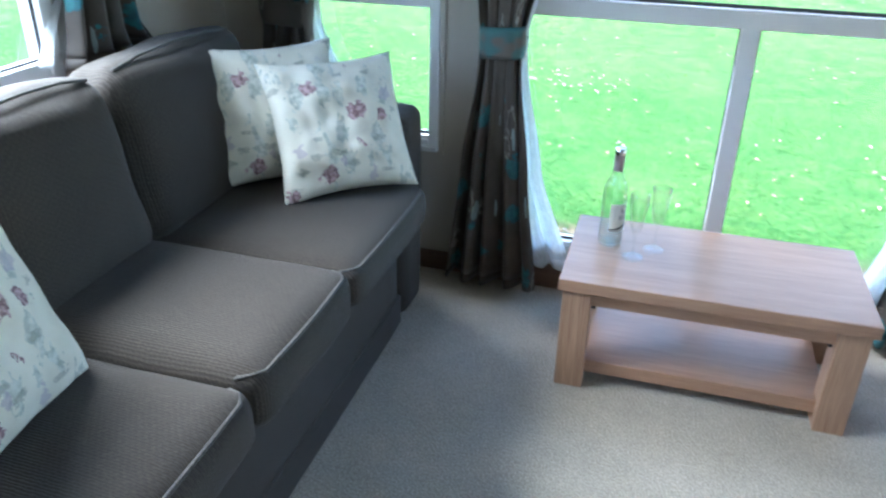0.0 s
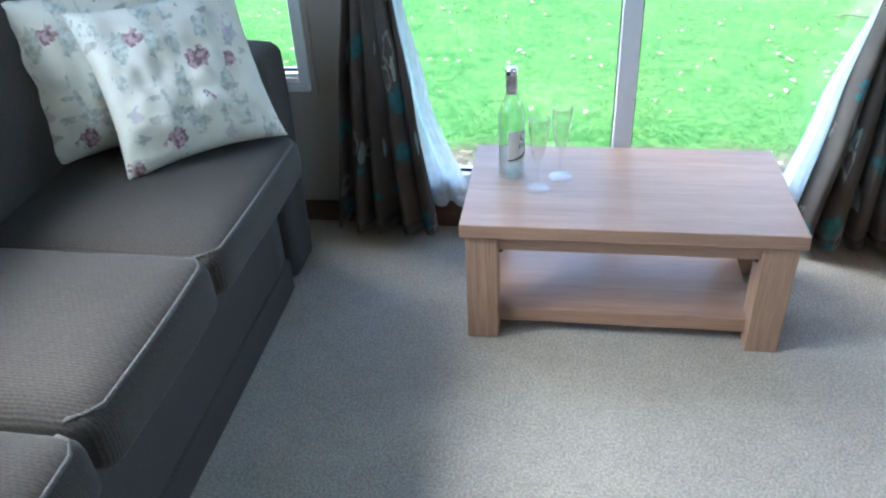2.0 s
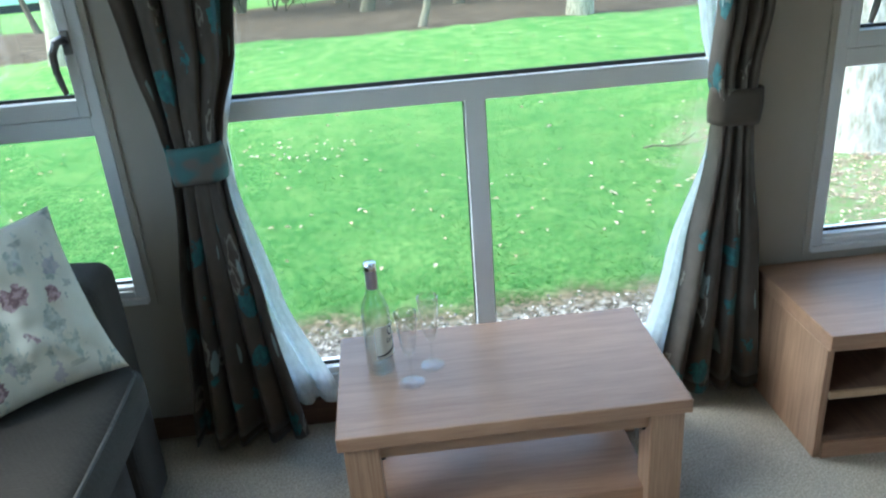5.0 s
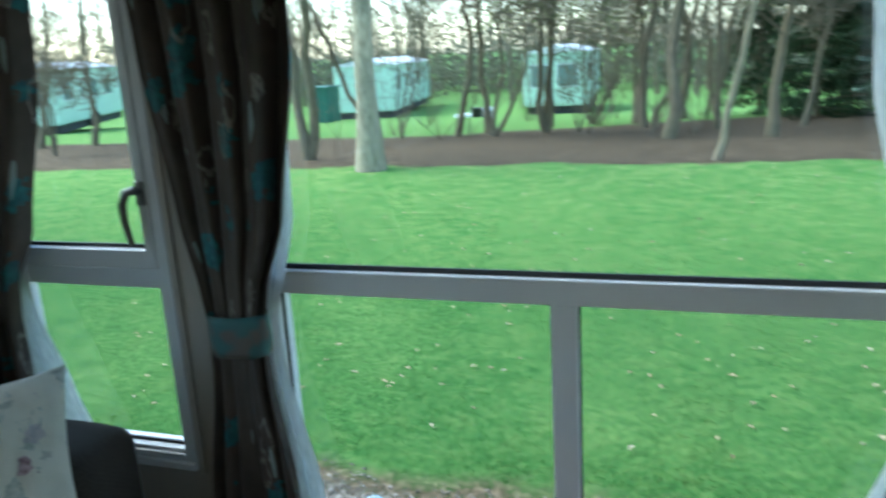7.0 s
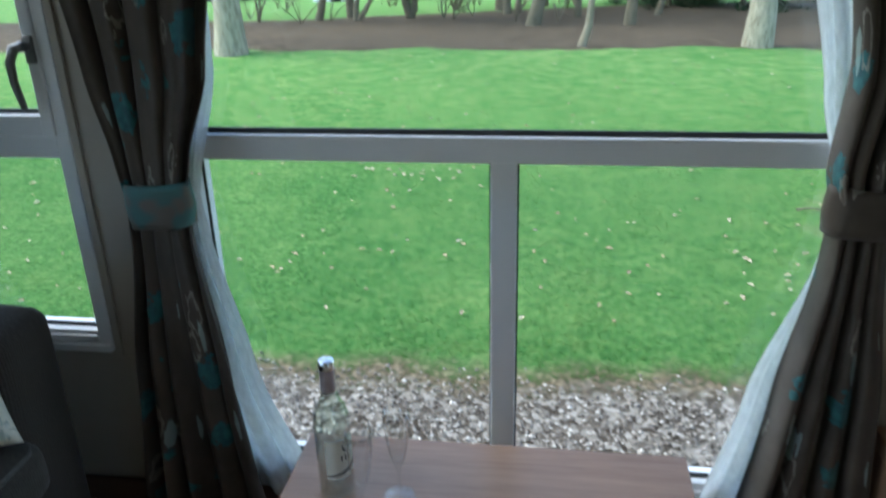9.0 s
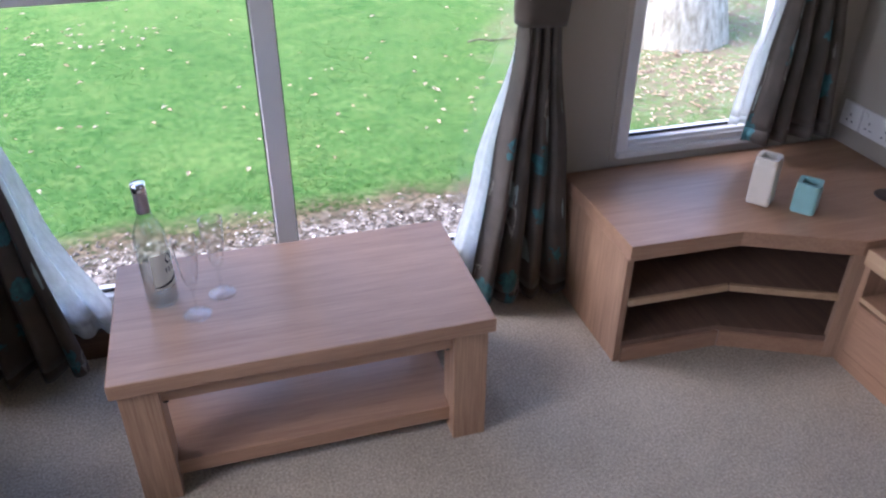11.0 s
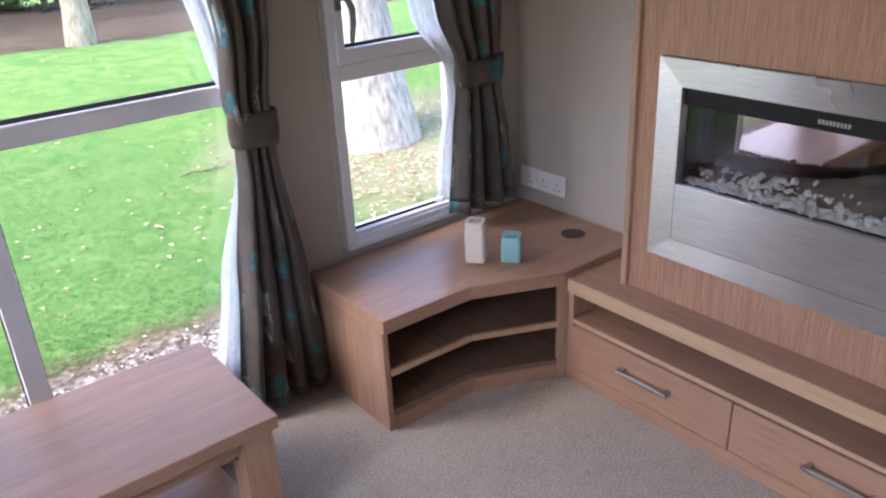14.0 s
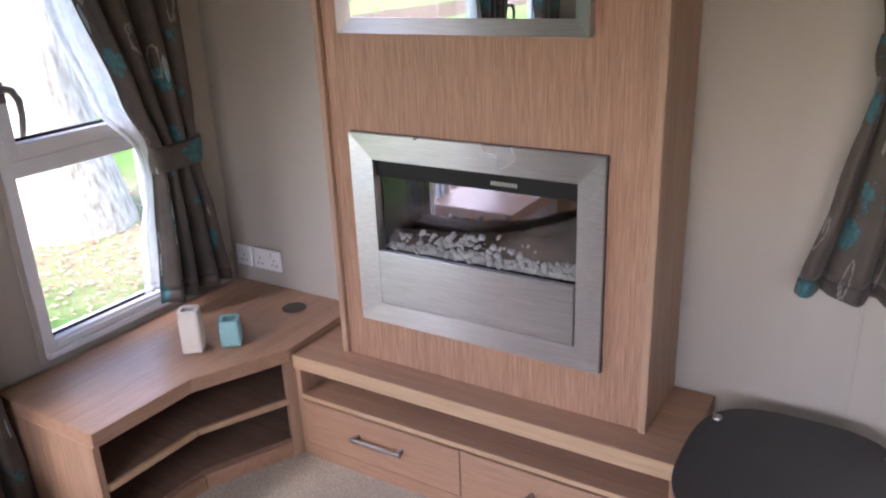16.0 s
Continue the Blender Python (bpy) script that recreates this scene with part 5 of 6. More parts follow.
def ground_material():
    """Gravel by the wall, then lawn, a bare leaf-litter bed under the trees, and lawn again."""
    mt, n, l, p = material("garden_ground")
    v = coords(n, l)
    sep = n.new("ShaderNodeSeparateXYZ")
    l.new(v, sep.inputs[0])
    x, y = sep.outputs[0], sep.outputs[1]
    wob = calc(n, l, "MULTIPLY", calc(n, l, "SUBTRACT", noise_node(n, l, v, 2.2, 5), 0.5), 0.45)
    wob2 = calc(n, l, "MULTIPLY", calc(n, l, "SUBTRACT", noise_node(n, l, v, 0.6, 4), 0.5), 1.6)

    def step(val, at, soft):
        m = n.new("ShaderNodeMapRange")
        m.inputs["From Min"].default_value, m.inputs["From Max"].default_value = at - soft, at + soft
        l.new(val, m.inputs["Value"])
        return m.outputs[0]
    fine, mid, big = noise_node(n, l, v, 75, 4, 0.7), noise_node(n, l, v, 5, 5, 0.65), noise_node(n, l, v, 0.7, 4)
    grass = ramp(n, l, mid, [(0.4, (0.02, 0.09, 0.018)), (0.5, (0.058, 0.165, 0.034)), (0.6, (0.19, 0.25, 0.076))])
    grass = mix(n, l, 0.5, grass, ramp(n, l, big, [(0.4, (0.031, 0.12, 0.025)), (0.6, (0.165, 0.26, 0.071))]))
    grass = mix(n, l, 0.5, grass, ramp(n, l, noise_node(n, l, v, 19, 5, 0.75), [(0.42, (0.01, 0.055, 0.01)), (0.5, (0.058, 0.155, 0.034)), (0.58, (0.2, 0.28, 0.085))]))
    grass = mix(n, l, 0.45, grass, ramp(n, l, fine, [(0.42, (0.014, 0.07, 0.012)), (0.58, (0.155, 0.27, 0.08))]))
    # near turf painted darker, far turf lighter as at a grazing view; crest yellower
    grass = mix(n, l, 1.0, grass, ramp(n, l, step(calc(n, l, "ADD", y, calc(n, l, "MULTIPLY", wob2, 1.5)), 6.0, 3.0), [(0.0, (0.78, 0.82, 0.84)), (1.0, (1.0, 1.0, 1.0))]), "MULTIPLY")
    grass = mix(n, l, calc(n, l, "MULTIPLY", step(calc(n, l, "ADD", y, calc(n, l, "MULTIPLY", wob2, 1.5)), 7.5, 3.0), 0.45), grass, ramp(n, l, mid, [(0.38, (0.1, 0.27, 0.06)), (0.62, (0.3, 0.4, 0.13))]))
    vo = n.new("ShaderNodeTexVoronoi")
    vo.inputs["Scale"].default_value = 34
    l.new(v, vo.inputs["Vector"])
    gsep = n.new("ShaderNodeSeparateColor")
    l.new(vo.outputs["Color"], gsep.inputs[0])
    gravel = ramp(n, l, gsep.outputs[0], [(0.0, (0.035, 0.028, 0.021)), (0.5, (0.1, 0.084, 0.067)), (1.0, (0.3, 0.27, 0.23))])
    soil = ramp(n, l, noise_node(n, l, v, 3.5, 7, 0.75), [(0.36, (0.035, 0.028, 0.018)), (0.5, (0.08, 0.061, 0.039)), (0.64, (0.17, 0.13, 0.084))])
    soil = mix(n, l, 0.35, soil, ramp(n, l, fine, [(0.42, (0.04, 0.03, 0.02)), (0.6, (0.24, 0.185, 0.12))]))
    moss = ramp(n, l, noise_node(n, l, v, 26, 6, 0.7), [(0.38, (0.035, 0.06, 0.018)), (0.5, (0.075, 0.056, 0.036)), (0.62, (0.2, 0.16, 0.1))])
    ya = calc(n, l, "ADD", y, wob)
    base = mix(n, l, step(ya, 1.6, 0.1), gravel, moss)
    base = mix(n, l, step(ya, 1.8, 0.1), base, grass)
    yb = calc(n, l, "ADD", y, wob2)
    bed = calc(n, l, "MULTIPLY", step(yb, 10.75, 0.12), calc(n, l, "SUBTRACT", 1.0, step(calc(n, l, "SUBTRACT", yb, calc(n, l, "MULTIPLY", calc(n, l, "MAXIMUM", calc(n, l, "ADD", x, 7.0), 0.0), 0.55)), 18.6, 0.3)))
    base = mix(n, l, bed, base, soil)
    # bare leaf-strewn patch by the big tree
    dx, dy = calc(n, l, "SUBTRACT", x, 3.9), calc(n, l, "SUBTRACT", y, 3.6)
    rr = calc(n, l, "SQRT", calc(n, l, "ADD", calc(n, l, "MULTIPLY", dx, dx), calc(n, l, "MULTIPLY", dy, dy)))
    patch = calc(n, l, "SUBTRACT", 1.0, step(calc(n, l, "ADD", rr, calc(n, l, "MULTIPLY", wob, 3.0)), 1.7, 0.4))
    litter = ramp(n, l, noise_node(n, l, v, 13, 6, 0.75), [(0.36, (0.1, 0.072, 0.048)), (0.46, (0.24, 0.19, 0.135)), (0.55, (0.09, 0.165, 0.04)), (0.66, (0.46, 0.4, 0.33))])
    base = mix(n, l, patch, base, litter)
    l.new(base, p.inputs["Base Color"])
    p.inputs["Roughness"].default_value = 0.95
    p.inputs["Specular IOR Level"].default_value = 0.03
    bump(n, l, p, calc(n, l, "ADD", fine, mid), 0.2, 0.006)
    return mt


def bark_material(name, dark, light):
    mt, n, l, p = material(name)
    v = coords(n, l, (1, 1, 0.25))
    a, b = noise_node(n, l, v, 22, 5, 0.65), noise_node(n, l, coords(n, l), 2.2, 4)
    base = ramp(n, l, a, [(0.3, dark), (0.7, light)])
    base = mix(n, l, calc(n, l, "MULTIPLY", b, 0.5), base, (0.12, 0.14, 0.07))
    l.new(base, p.inputs["Base Color"])
    p.inputs["Roughness"].default_value = 0.95
    bump(n, l, p, a, 0.8, 0.02)
    return mt


GROUND = ground_material()
BARK, PALE_BARK = bark_material("brown_bark", (0.06, 0.045, 0.03), (0.23, 0.175, 0.115)), bark_material("pale_bark", (0.15, 0.125, 0.085), (0.5, 0.43, 0.31))
BROWN_BARK = bark_material("tan_bark", (0.12, 0.095, 0.065), (0.36, 0.29, 0.2))
WHITE_BARK = bark_material("whitened_bark", (0.15, 0.13, 0.1), (0.6, 0.56, 0.49))
TWIG = leaf_material("thin_twigs", (0.13, 0.11, 0.075), (0.2, 0.17, 0.12), (0.3, 0.27, 0.2), (0.15, 0.13, 0.085), (0.24, 0.21, 0.15), 0.3)
NEEDLES = leaf_material("dark_evergreen", (0.02, 0.045, 0.022), (0.038, 0.07, 0.034), (0.07, 0.105, 0.05), (0.025, 0.05, 0.024), (0.055, 0.09, 0.042), 0.3)
YEW = leaf_material("olive_evergreen", (0.15, 0.19, 0.08), (0.25, 0.285, 0.135), (0.4, 0.42, 0.23), (0.16, 0.2, 0.085), (0.34, 0.36, 0.18), 0.65)
VAN_PAINT = plain("pale_green_caravan_paint", (0.52, 0.7, 0.56), 0.4, var=0.05, scale=1.5)
VAN_ROOF = plain("white_caravan_roof", (0.72, 0.75, 0.74), 0.5, var=0.06)
# black of wheels and tub, also the painted shade under the caravans
VAN_DARK = plain("caravan_black_and_gap_shade", (0.03, 0.033, 0.033), 0.8)
# opaque panes, with a pale outdoor reflection painted into the base colour
VAN_GLASS = plain("caravan_window_reflection", (0.2, 0.27, 0.245), 0.08, var=0.2)
SHED_GREEN = plain("dark_green_shed", (0.02, 0.11, 0.075), 0.6)
GRASS_BLADE = leaf_material("lawn_blades", (0.04, 0.135, 0.028), (0.088, 0.21, 0.048), (0.24, 0.34, 0.11), (0.037, 0.13, 0.028), (0.165, 0.27, 0.076))
# distance haze is put into this greyed green
HEDGE = leaf_material("hazy_grey_green", (0.1, 0.115, 0.075), (0.155, 0.165, 0.115), (0.24, 0.245, 0.18), (0.11, 0.12, 0.085), (0.2, 0.2, 0.15), 0.4)
STONE = stone_material()
DEAD_LEAF = leaf_material("dry_leaf", (0.36, 0.24, 0.15), (0.52, 0.4, 0.28), (0.68, 0.58, 0.48), (0.4, 0.28, 0.18), (0.6, 0.48, 0.36), 0.4)

bm = bmesh.new()
xs = [-600, -250, -120, -70] + [-48 + 3 * k for k in range(12)] + [-12 + 0.5 * k for k in range(50)] + [14 + 3 * k for k in range(14)] + [70, 120, 250, 600]
ys = [-600, -200, -60, -20, -8, -2, 0.3] + [0.6 + 0.3 * k for k in range(42)] + [13.5 + 1.5 * k for k in range(28)] + [60, 75, 100, 160, 300, 900]
gv = [[bm.verts.new((x, y, ground_height(x, y))) for x in xs] for y in ys]
for j in range(len(ys) - 1):
    for i in range(len(xs) - 1):
        bm.faces.new((gv[j][i], gv[j][i + 1], gv[j + 1][i + 1], gv[j + 1][i])).smooth = True
solid("ground", bm, GROUND, "green lawn with gravel edge and bare woodland bed", "ground")


def raw(name, verts, faces, mt, label, category, kind="stuff", smooth=False, group=""):
    me = bpy.data.meshes.new(name)
    me.from_pydata(verts, [], faces)
    me.materials.append(mt)
    if smooth:
        me.polygons.foreach_set("use_smooth", [True] * len(me.polygons))
    return tagged(new(name, me), label, category, group, kind)


rnd = random.Random(4)
verts, faces = [], []
for k in range(27000):
    x, y = rnd.uniform(-3.2, 3.8), rnd.uniform(0.14, 1.95)
    if y > 1.5 + 0.22 * noise.noise(Vector((x * 1.5, 0, 7))) + rnd.uniform(-0.15, 0.3):
        continue
    r = rnd.uniform(0.0045, 0.0115)
    z, a, b0 = ground_height(x, y) + r * 0.35, rnd.uniform(0, 6.28), len(verts)
    ca, sa = math.cos(a) * r, math.sin(a) * r
    e = [rnd.uniform(0.7, 1.3) for _ in range(6)]
    verts += [(x + ca * e[0] * 1.4, y + sa * e[0] * 1.4, z), (x - sa * e[1], y + ca * e[1], z + 0.2 * r), (x - ca * e[2] * 1.3, y - sa * e[2] * 1.3, z), (x + sa * e[3], y - ca * e[3], z - 0.1 * r), (x + r * 0.2, y, z + r * 0.75 * e[4]), (x, y, z - r * 0.6)]
    for i in range(4):
        faces += [(b0 + i, b0 + (i + 1) % 4, b0 + 4), (b0 + (i + 1) % 4, b0 + i, b0 + 5)]
stone_ob = raw("gravel", verts, faces, STONE, "grey and white angular gravel along the wall", "gravel")

verts, faces = [], []
for k in range(120000):
    y = 1.64 + 9.2 * rnd.random() ** 1.7
    x = rnd.uniform(-1.4 - 1.15 * y, 1.6 + 0.75 * y)
    if y < 2.0 and noise.noise(Vector((x * 1.5, 0, 7))) > -0.1 + (y - 1.8) * 3:
        continue
    if (x - 3.9) ** 2 + (y - 3.6) ** 2 < rnd.uniform(0.7, 2.2):
        continue
    h = rnd.uniform(0.004, 0.012)
    a, w, b0, z = rnd.uniform(0, 6.28), rnd.uniform(0.002, 0.004) * (1 + 0.12 * y), len(verts), ground_height(x, y)
    dx, dy, lx, ly = math.cos(a) * w, math.sin(a) * w, rnd.uniform(-0.036, 0.036), rnd.uniform(-0.036, 0.036)
    verts += [(x - dx, y - dy, z - 0.004), (x + dx, y + dy, z - 0.004), (x + lx + dx * 0.3, y + ly + dy * 0.3, z + h)]
    faces.append((b0, b0 + 1, b0 + 2))
raw("grass", verts, faces, GRASS_BLADE, "short bright green lawn grass", "grass")

verts, faces = [], []
for k in range(1350):
    y = 2.2 + 8.6 * rnd.random() ** 1.2
    x = rnd.uniform(-1.5 - 0.8 * y, 1.8 + 0.7 * y)
    if k < 880:
        x, y = 3.45 + rnd.gauss(0, 0.8), 2.75 + rnd.gauss(0, 0.75)
    elif k < 920:
        x, y = -1.1 + rnd.gauss(0, 0.35), 4.9 + rnd.gauss(0, 0.25)
    if y < 0.3:
        continue
    r, a, z, b0 = rnd.uniform(0.014, 0.034), rnd.uniform(0, 6.28), ground_height(x, y) + 0.018, len(verts)
    c, s = math.cos(a) * r, math.sin(a) * r
    verts += [(x - c, y - s, z), (x + s * 0.5, y - c * 0.5, z + 0.012), (x + c, y + s, z + 0.004), (x - s * 0.5, y + c * 0.5, z + 0.014)]
    faces += [(b0, b0 + 1, b0 + 2), (b0, b0 + 2, b0 + 3)]
raw("fallen_leaves", verts, faces, DEAD_LEAF, "dry pale leaves scattered over the lawn", "leaves")


# ---- trees ----
class Wood:
    """Collects tapered tubes for one tree."""

    def __init__(self):
        self.v, self.f, self.tips = [], [], []

    def limb(self, path, radii, sides):
        b0 = len(self.v)
        for i, p in enumerate(path):
            d = (path[min(i + 1, len(path) - 1)] - path[max(i - 1, 0)]).normalized()
            s = d.cross(Vector((0.31, 0.9, 0.2))).normalized()
            o = s.cross(d)
            for k in range(sides):
                a = 2 * math.pi * k / sides
                self.v.append(tuple(p + (s * math.cos(a) + o * math.sin(a)) * radii[i]))
        for i in range(len(path) - 1):
            for k in range(sides):
                a, b = b0 + i * sides + k, b0 + i * sides + (k + 1) % sides
                self.f.append((a, b, b + sides, a + sides))
        self.f.append(tuple(b0 + (len(path) - 1) * sides + k for k in range(sides)))

    def grow(self, rnd, p, d, length, r, depth, sides=6, up=0.25, fan=3):
        n = 5
        path, rad, dirs = [p], [r], [d]
        for i in range(n):
            d = (d + Vector((rnd.gauss(0, 0.16), rnd.gauss(0, 0.16), rnd.gauss(0, 0.1) + up * 0.25))).normalized()
            p = p + d * (length / n)
            path.append(p)
            rad.append(max(0.004, r * (1 - 0.62 * (i + 1) / n)))
            dirs.append(d)
        self.limb(path, rad, sides)
        self.tips.append((path[-1], dirs[-1]))
        if depth <= 0:
            return
        for k in range(fan + (depth > 1)):
            i = rnd.choice((2, 3, 4, 5, 5))
            e = Vector((rnd.gauss(0, 1), rnd.gauss(0, 1), rnd.gauss(0.25, 0.6))).normalized()
            nd = (dirs[i] * 0.75 + e * 0.75).normalized()
            self.grow(rnd, path[i], nd, length * rnd.uniform(0.5, 0.8), max(0.004, rad[i] * 0.62), depth - 1, 4 if depth < 3 else 5, up, fan)


def tree(at, stems, r, seed, label, mt, first=0.35, depth=3, flare=1.35, fan=3, foliage=None, forks=()):
    """A bare tree. stems: (lean, change of lean towards the top, height), all from one foot; forks: extra heavy limbs."""
    rnd = random.Random(seed)
    x, y = at
    r *= 0.78 if mt is BARK else 1.0
    base = Vector((x, y, ground_height(x, y) - 0.06))
    t = thing("tree", base, label, "tree", "bare woodland trees")
    w, crown = Wood(), Wood()
    for lean, curve, height in stems:
        n, bend = 14, 0.03 if r > 0.14 else (0.15 if mt is BARK else 0.07)
        rs = r if len(stems) == 1 else r * 0.78
        d = Vector((lean, rnd.gauss(0, 0.06), 1)).normalized()
        p, path, rad, dirs = base.copy(), [], [], []
        for i in range(n + 1):
            q = i / n
            path.append(p.copy())
            rad.append(rs * (1 - 0.6 * q) * (1 + (flare - 1) * max(0, 1 - 8 * q)))
            dirs.append(d.copy())
            d = (Vector((lean + curve * 1.6 * q, d.y * 0.8, 1)) + Vector((rnd.gauss(0, bend), rnd.gauss(0, bend), 0))).normalized()
            p = p + d * height / n
        w.limb(path, rad, 12 if r > 0.15 else 8)
        for k in range(int(7 + 3 * (r > 0.15)) if len(stems) < 3 else 4):
            q = rnd.uniform(first, 1.0)
            i = min(n, int(q * n + 0.5))
            a = rnd.uniform(0, 6.28)
            nd = Vector((math.cos(a), math.sin(a), rnd.uniform(0.3, 1.1))).normalized()
            crown.grow(rnd, path[i], nd, height * rnd.uniform(0.16, 0.32), max(0.01, rad[i] * 0.3), depth, 5, 0.3, fan)
    lean = stems[0][0]
    for z, d, length, rr in forks:
        p = base + Vector((lean * z, 0, z))
        d = Vector(d).normalized()
        pts = [p]
        for i in range(6):
            pts.append(pts[-1] + d * length / 6)
            d = (d + Vector((0, 0, 0.09))).normalized()
        w.limb(pts, [rr * (1 - 0.1 * i) for i in range(7)], 10)
        crown.grow(rnd, pts[-1], d, length * 0.6, rr * 0.35, 2, 5, 0.3, 3)
        crown.grow(rnd, pts[3], (d + Vector((0.3, 0.2, 0.1))).normalized(), length * 0.6, rr * 0.25, 2, 5, 0.3, 3)
    for nm, o, mm in (("trunk", w, mt), ("branches", crown, BARK if mt is BARK else mt)):
        me = bpy.data.meshes.new(nm)
        me.from_pydata(o.v, [], o.f)
        me.materials.append(mm)
        me.polygons.foreach_set("use_smooth", [True] * len(me.polygons))
        ob = new(nm, me)
        ob.parent = t
        ob.matrix_parent_inverse = world_of(t).inverted()
    v, f = [], []
    for (p, d) in crown.tips:
        for k in range(4):
            e = (d + Vector((rnd.gauss(0, 0.7), rnd.gauss(0, 0.7), rnd.gauss(0.1, 0.6)))).normalized() * rnd.uniform(0.25, 0.65)
            s0 = e.cross(Vector((rnd.gauss(0, 1), rnd.gauss(0, 1), 0.3))).normalized() * 0.0045
            q = p - d * rnd.uniform(0, 0.7)
            b0 = len(v)
            v += [tuple(q - s0), tuple(q + s0), tuple(q + e * 0.6 + s0 * 0.8 + Vector((0, 0, 0.03))), tuple(q + e)]
            f += [(b0, b0 + 1, b0 + 2), (b0, b0 + 2, b0 + 3)]
    me = bpy.data.meshes.new("twigs")
    me.from_pydata(v, [], f)
    me.materials.append(TWIG)
    ob = new("twigs", me)
    ob.parent = t
    ob.matrix_parent_inverse = world_of(t).inverted()
    if foliage:
        lm, count, size = foliage
        v, f = [], []
        for (p, d) in crown.tips:
            for k in range(count):
                c = p + Vector((rnd.gauss(0, 0.28), rnd.gauss(0, 0.28), rnd.gauss(0, 0.2)))
                leaf_fan(v, f, c, size, rnd)
        me = bpy.data.meshes.new("foliage")
        me.from_pydata(v, [], f)
        me.materials.append(lm)
        ob = new("foliage", me)
        ob.parent = t
        ob.matrix_parent_inverse = world_of(t).inverted()
    return t


def leaf_fan(v, f, c, size, rnd):
    """A little spray of three narrow leaves."""
    for _ in range(3):
        d = Vector((rnd.gauss(0, 1), rnd.gauss(0, 1), rnd.gauss(0, 0.5))).normalized() * size * rnd.uniform(0.6, 1.3)
        s = d.cross(Vector((rnd.gauss(0, 1), rnd.gauss(0, 1), rnd.gauss(0, 1)))).normalized() * size * 0.22
        b0 = len(v)
        v += [tuple(c), tuple(c + d * 0.5 + s), tuple(c + d), tuple(c + d * 0.5 - s)]
        f.append((b0, b0 + 1, b0 + 2, b0 + 3))


def conifer(at, height, width, seed, mt=None, lift=0.06, dense=44, limbs=70):
    rnd = random.Random(seed)
    base = Vector((at[0], at[1], ground_height(*at) - 0.05))
    t = thing("evergreen_bush", base, "dense dark evergreen at the back of the bed", "evergreen", "evergreens")
    w = Wood()
    v, f = [], []
    w.limb([base, base + Vector((0, 0, height * 0.95))], [0.09, 0.02], 7)
    for k in range(int(limbs * height / 3)):
        q = rnd.random() ** 0.8
        z = height * (lift + (0.98 - lift) * q)
        reach = width * (1 - q) ** 0.7 * rnd.uniform(0.5, 1.1) + 0.15
        a = rnd.uniform(0, 6.28)
        p0 = base + Vector((0, 0, z))
        p1 = p0 + Vector((math.cos(a) * reach, math.sin(a) * reach, rnd.uniform(-0.3, 0.25) * reach))
        w.limb([p0, p0.lerp(p1, 0.6) + Vector((0, 0, 0.05)), p1], [0.02, 0.012, 0.004], 4)
        for i in range(dense):
            s = rnd.uniform(0.25, 1.08)
            c = p0.lerp(p1, s) + Vector((rnd.gauss(0, 0.12), rnd.gauss(0, 0.12), rnd.gauss(0, 0.09)))
            leaf_fan(v, f, c, 0.11, rnd)
    for nm, vv, ff, mm in (("trunk", w.v, w.f, BARK), ("foliage", v, f, mt or NEEDLES)):
        me = bpy.data.meshes.new(nm)
        me.from_pydata(vv, [], ff)
        me.materials.append(mm)
        ob = new(nm, me)
        ob.parent = t
        ob.matrix_parent_inverse = world_of(t).inverted()


tree((-5.05, 10.45), ((0.035, 0.0, 9.0),), 0.19, 11, "tall pale-barked tree at the lawn edge", PALE_BARK, 0.55, 3, flare=1.5, forks=((3.15, (0.8, 0.1, 0.62), 2.2, 0.11), (3.85, (-0.97, 0, 0.08), 1.8, 0.06)))
tree((-7.09, 12.1), ((-0.09, 0.02, 7.0), (0.1, 0.02, 7.5)), 0.165, 12, "forked bare tree in the bed", BARK, 0.3, 3, flare=1.2)
tree((0.47, 11.1), ((0.2, 0.0, 5.5),), 0.058, 13, "slim leaning brown tree at the lawn edge", BROWN_BARK, 0.35, 3)
tree((3.1, 10.95), ((0.02, 0.0, 8.5),), 0.18, 14, "pale smooth-barked tree at the lawn edge", PALE_BARK, 0.4, 3)
tree((3.68, 3.97), ((0.0, 0.0, 9.0),), 0.36, 15, "thick pale tree trunk close to the side window", WHITE_BARK, 0.5, 2, flare=1.6)
tree((-5.98, 18.4), ((0.24, -0.3, 6.0),), 0.115, 16, "bare slender tree with a curved trunk", BARK, 0.25, 3)
tree((-5.3, 19.15), ((0.0, 0.03, 7.0),), 0.12, 17, "straight bare woodland tree", BARK, 0.25, 3)
tree((-4.88, 18.0), ((0.6, -0.5, 5.5), (0.12, 0.1, 6.0)), 0.1, 18, "leaning bare tree forking near the ground", BARK, 0.25, 3, foliage=(YEW, 2, 0.09))
tree((-3.68, 19.05), ((-0.03, 0.0, 6.5), (0.2, 0.0, 6.0), (0.05, -0.1, 6.5)), 0.15, 19, "forked woodland tree with sparse olive foliage", BARK, 0.22, 2, flare=1.2, foliage=(YEW, 2, 0.09))
tree((-2.85, 21.9), ((0.1, 0.0, 6.0), (0.32, -0.1, 5.5), (0.45, -0.15, 5.0), (-0.05, 0.0, 5.5)), 0.07, 20, "thin many-stemmed woodland tree", BARK, 0.25, 2, foliage=(YEW, 1, 0.09))
tree((-2.81, 19.0), ((0.1, 0.1, 2.6), (-0.15, 0.0, 2.2), (0.3, 0.1, 2.2)), 0.035, 21, "thin bare many-stemmed sapling", BARK, 0.2, 1)
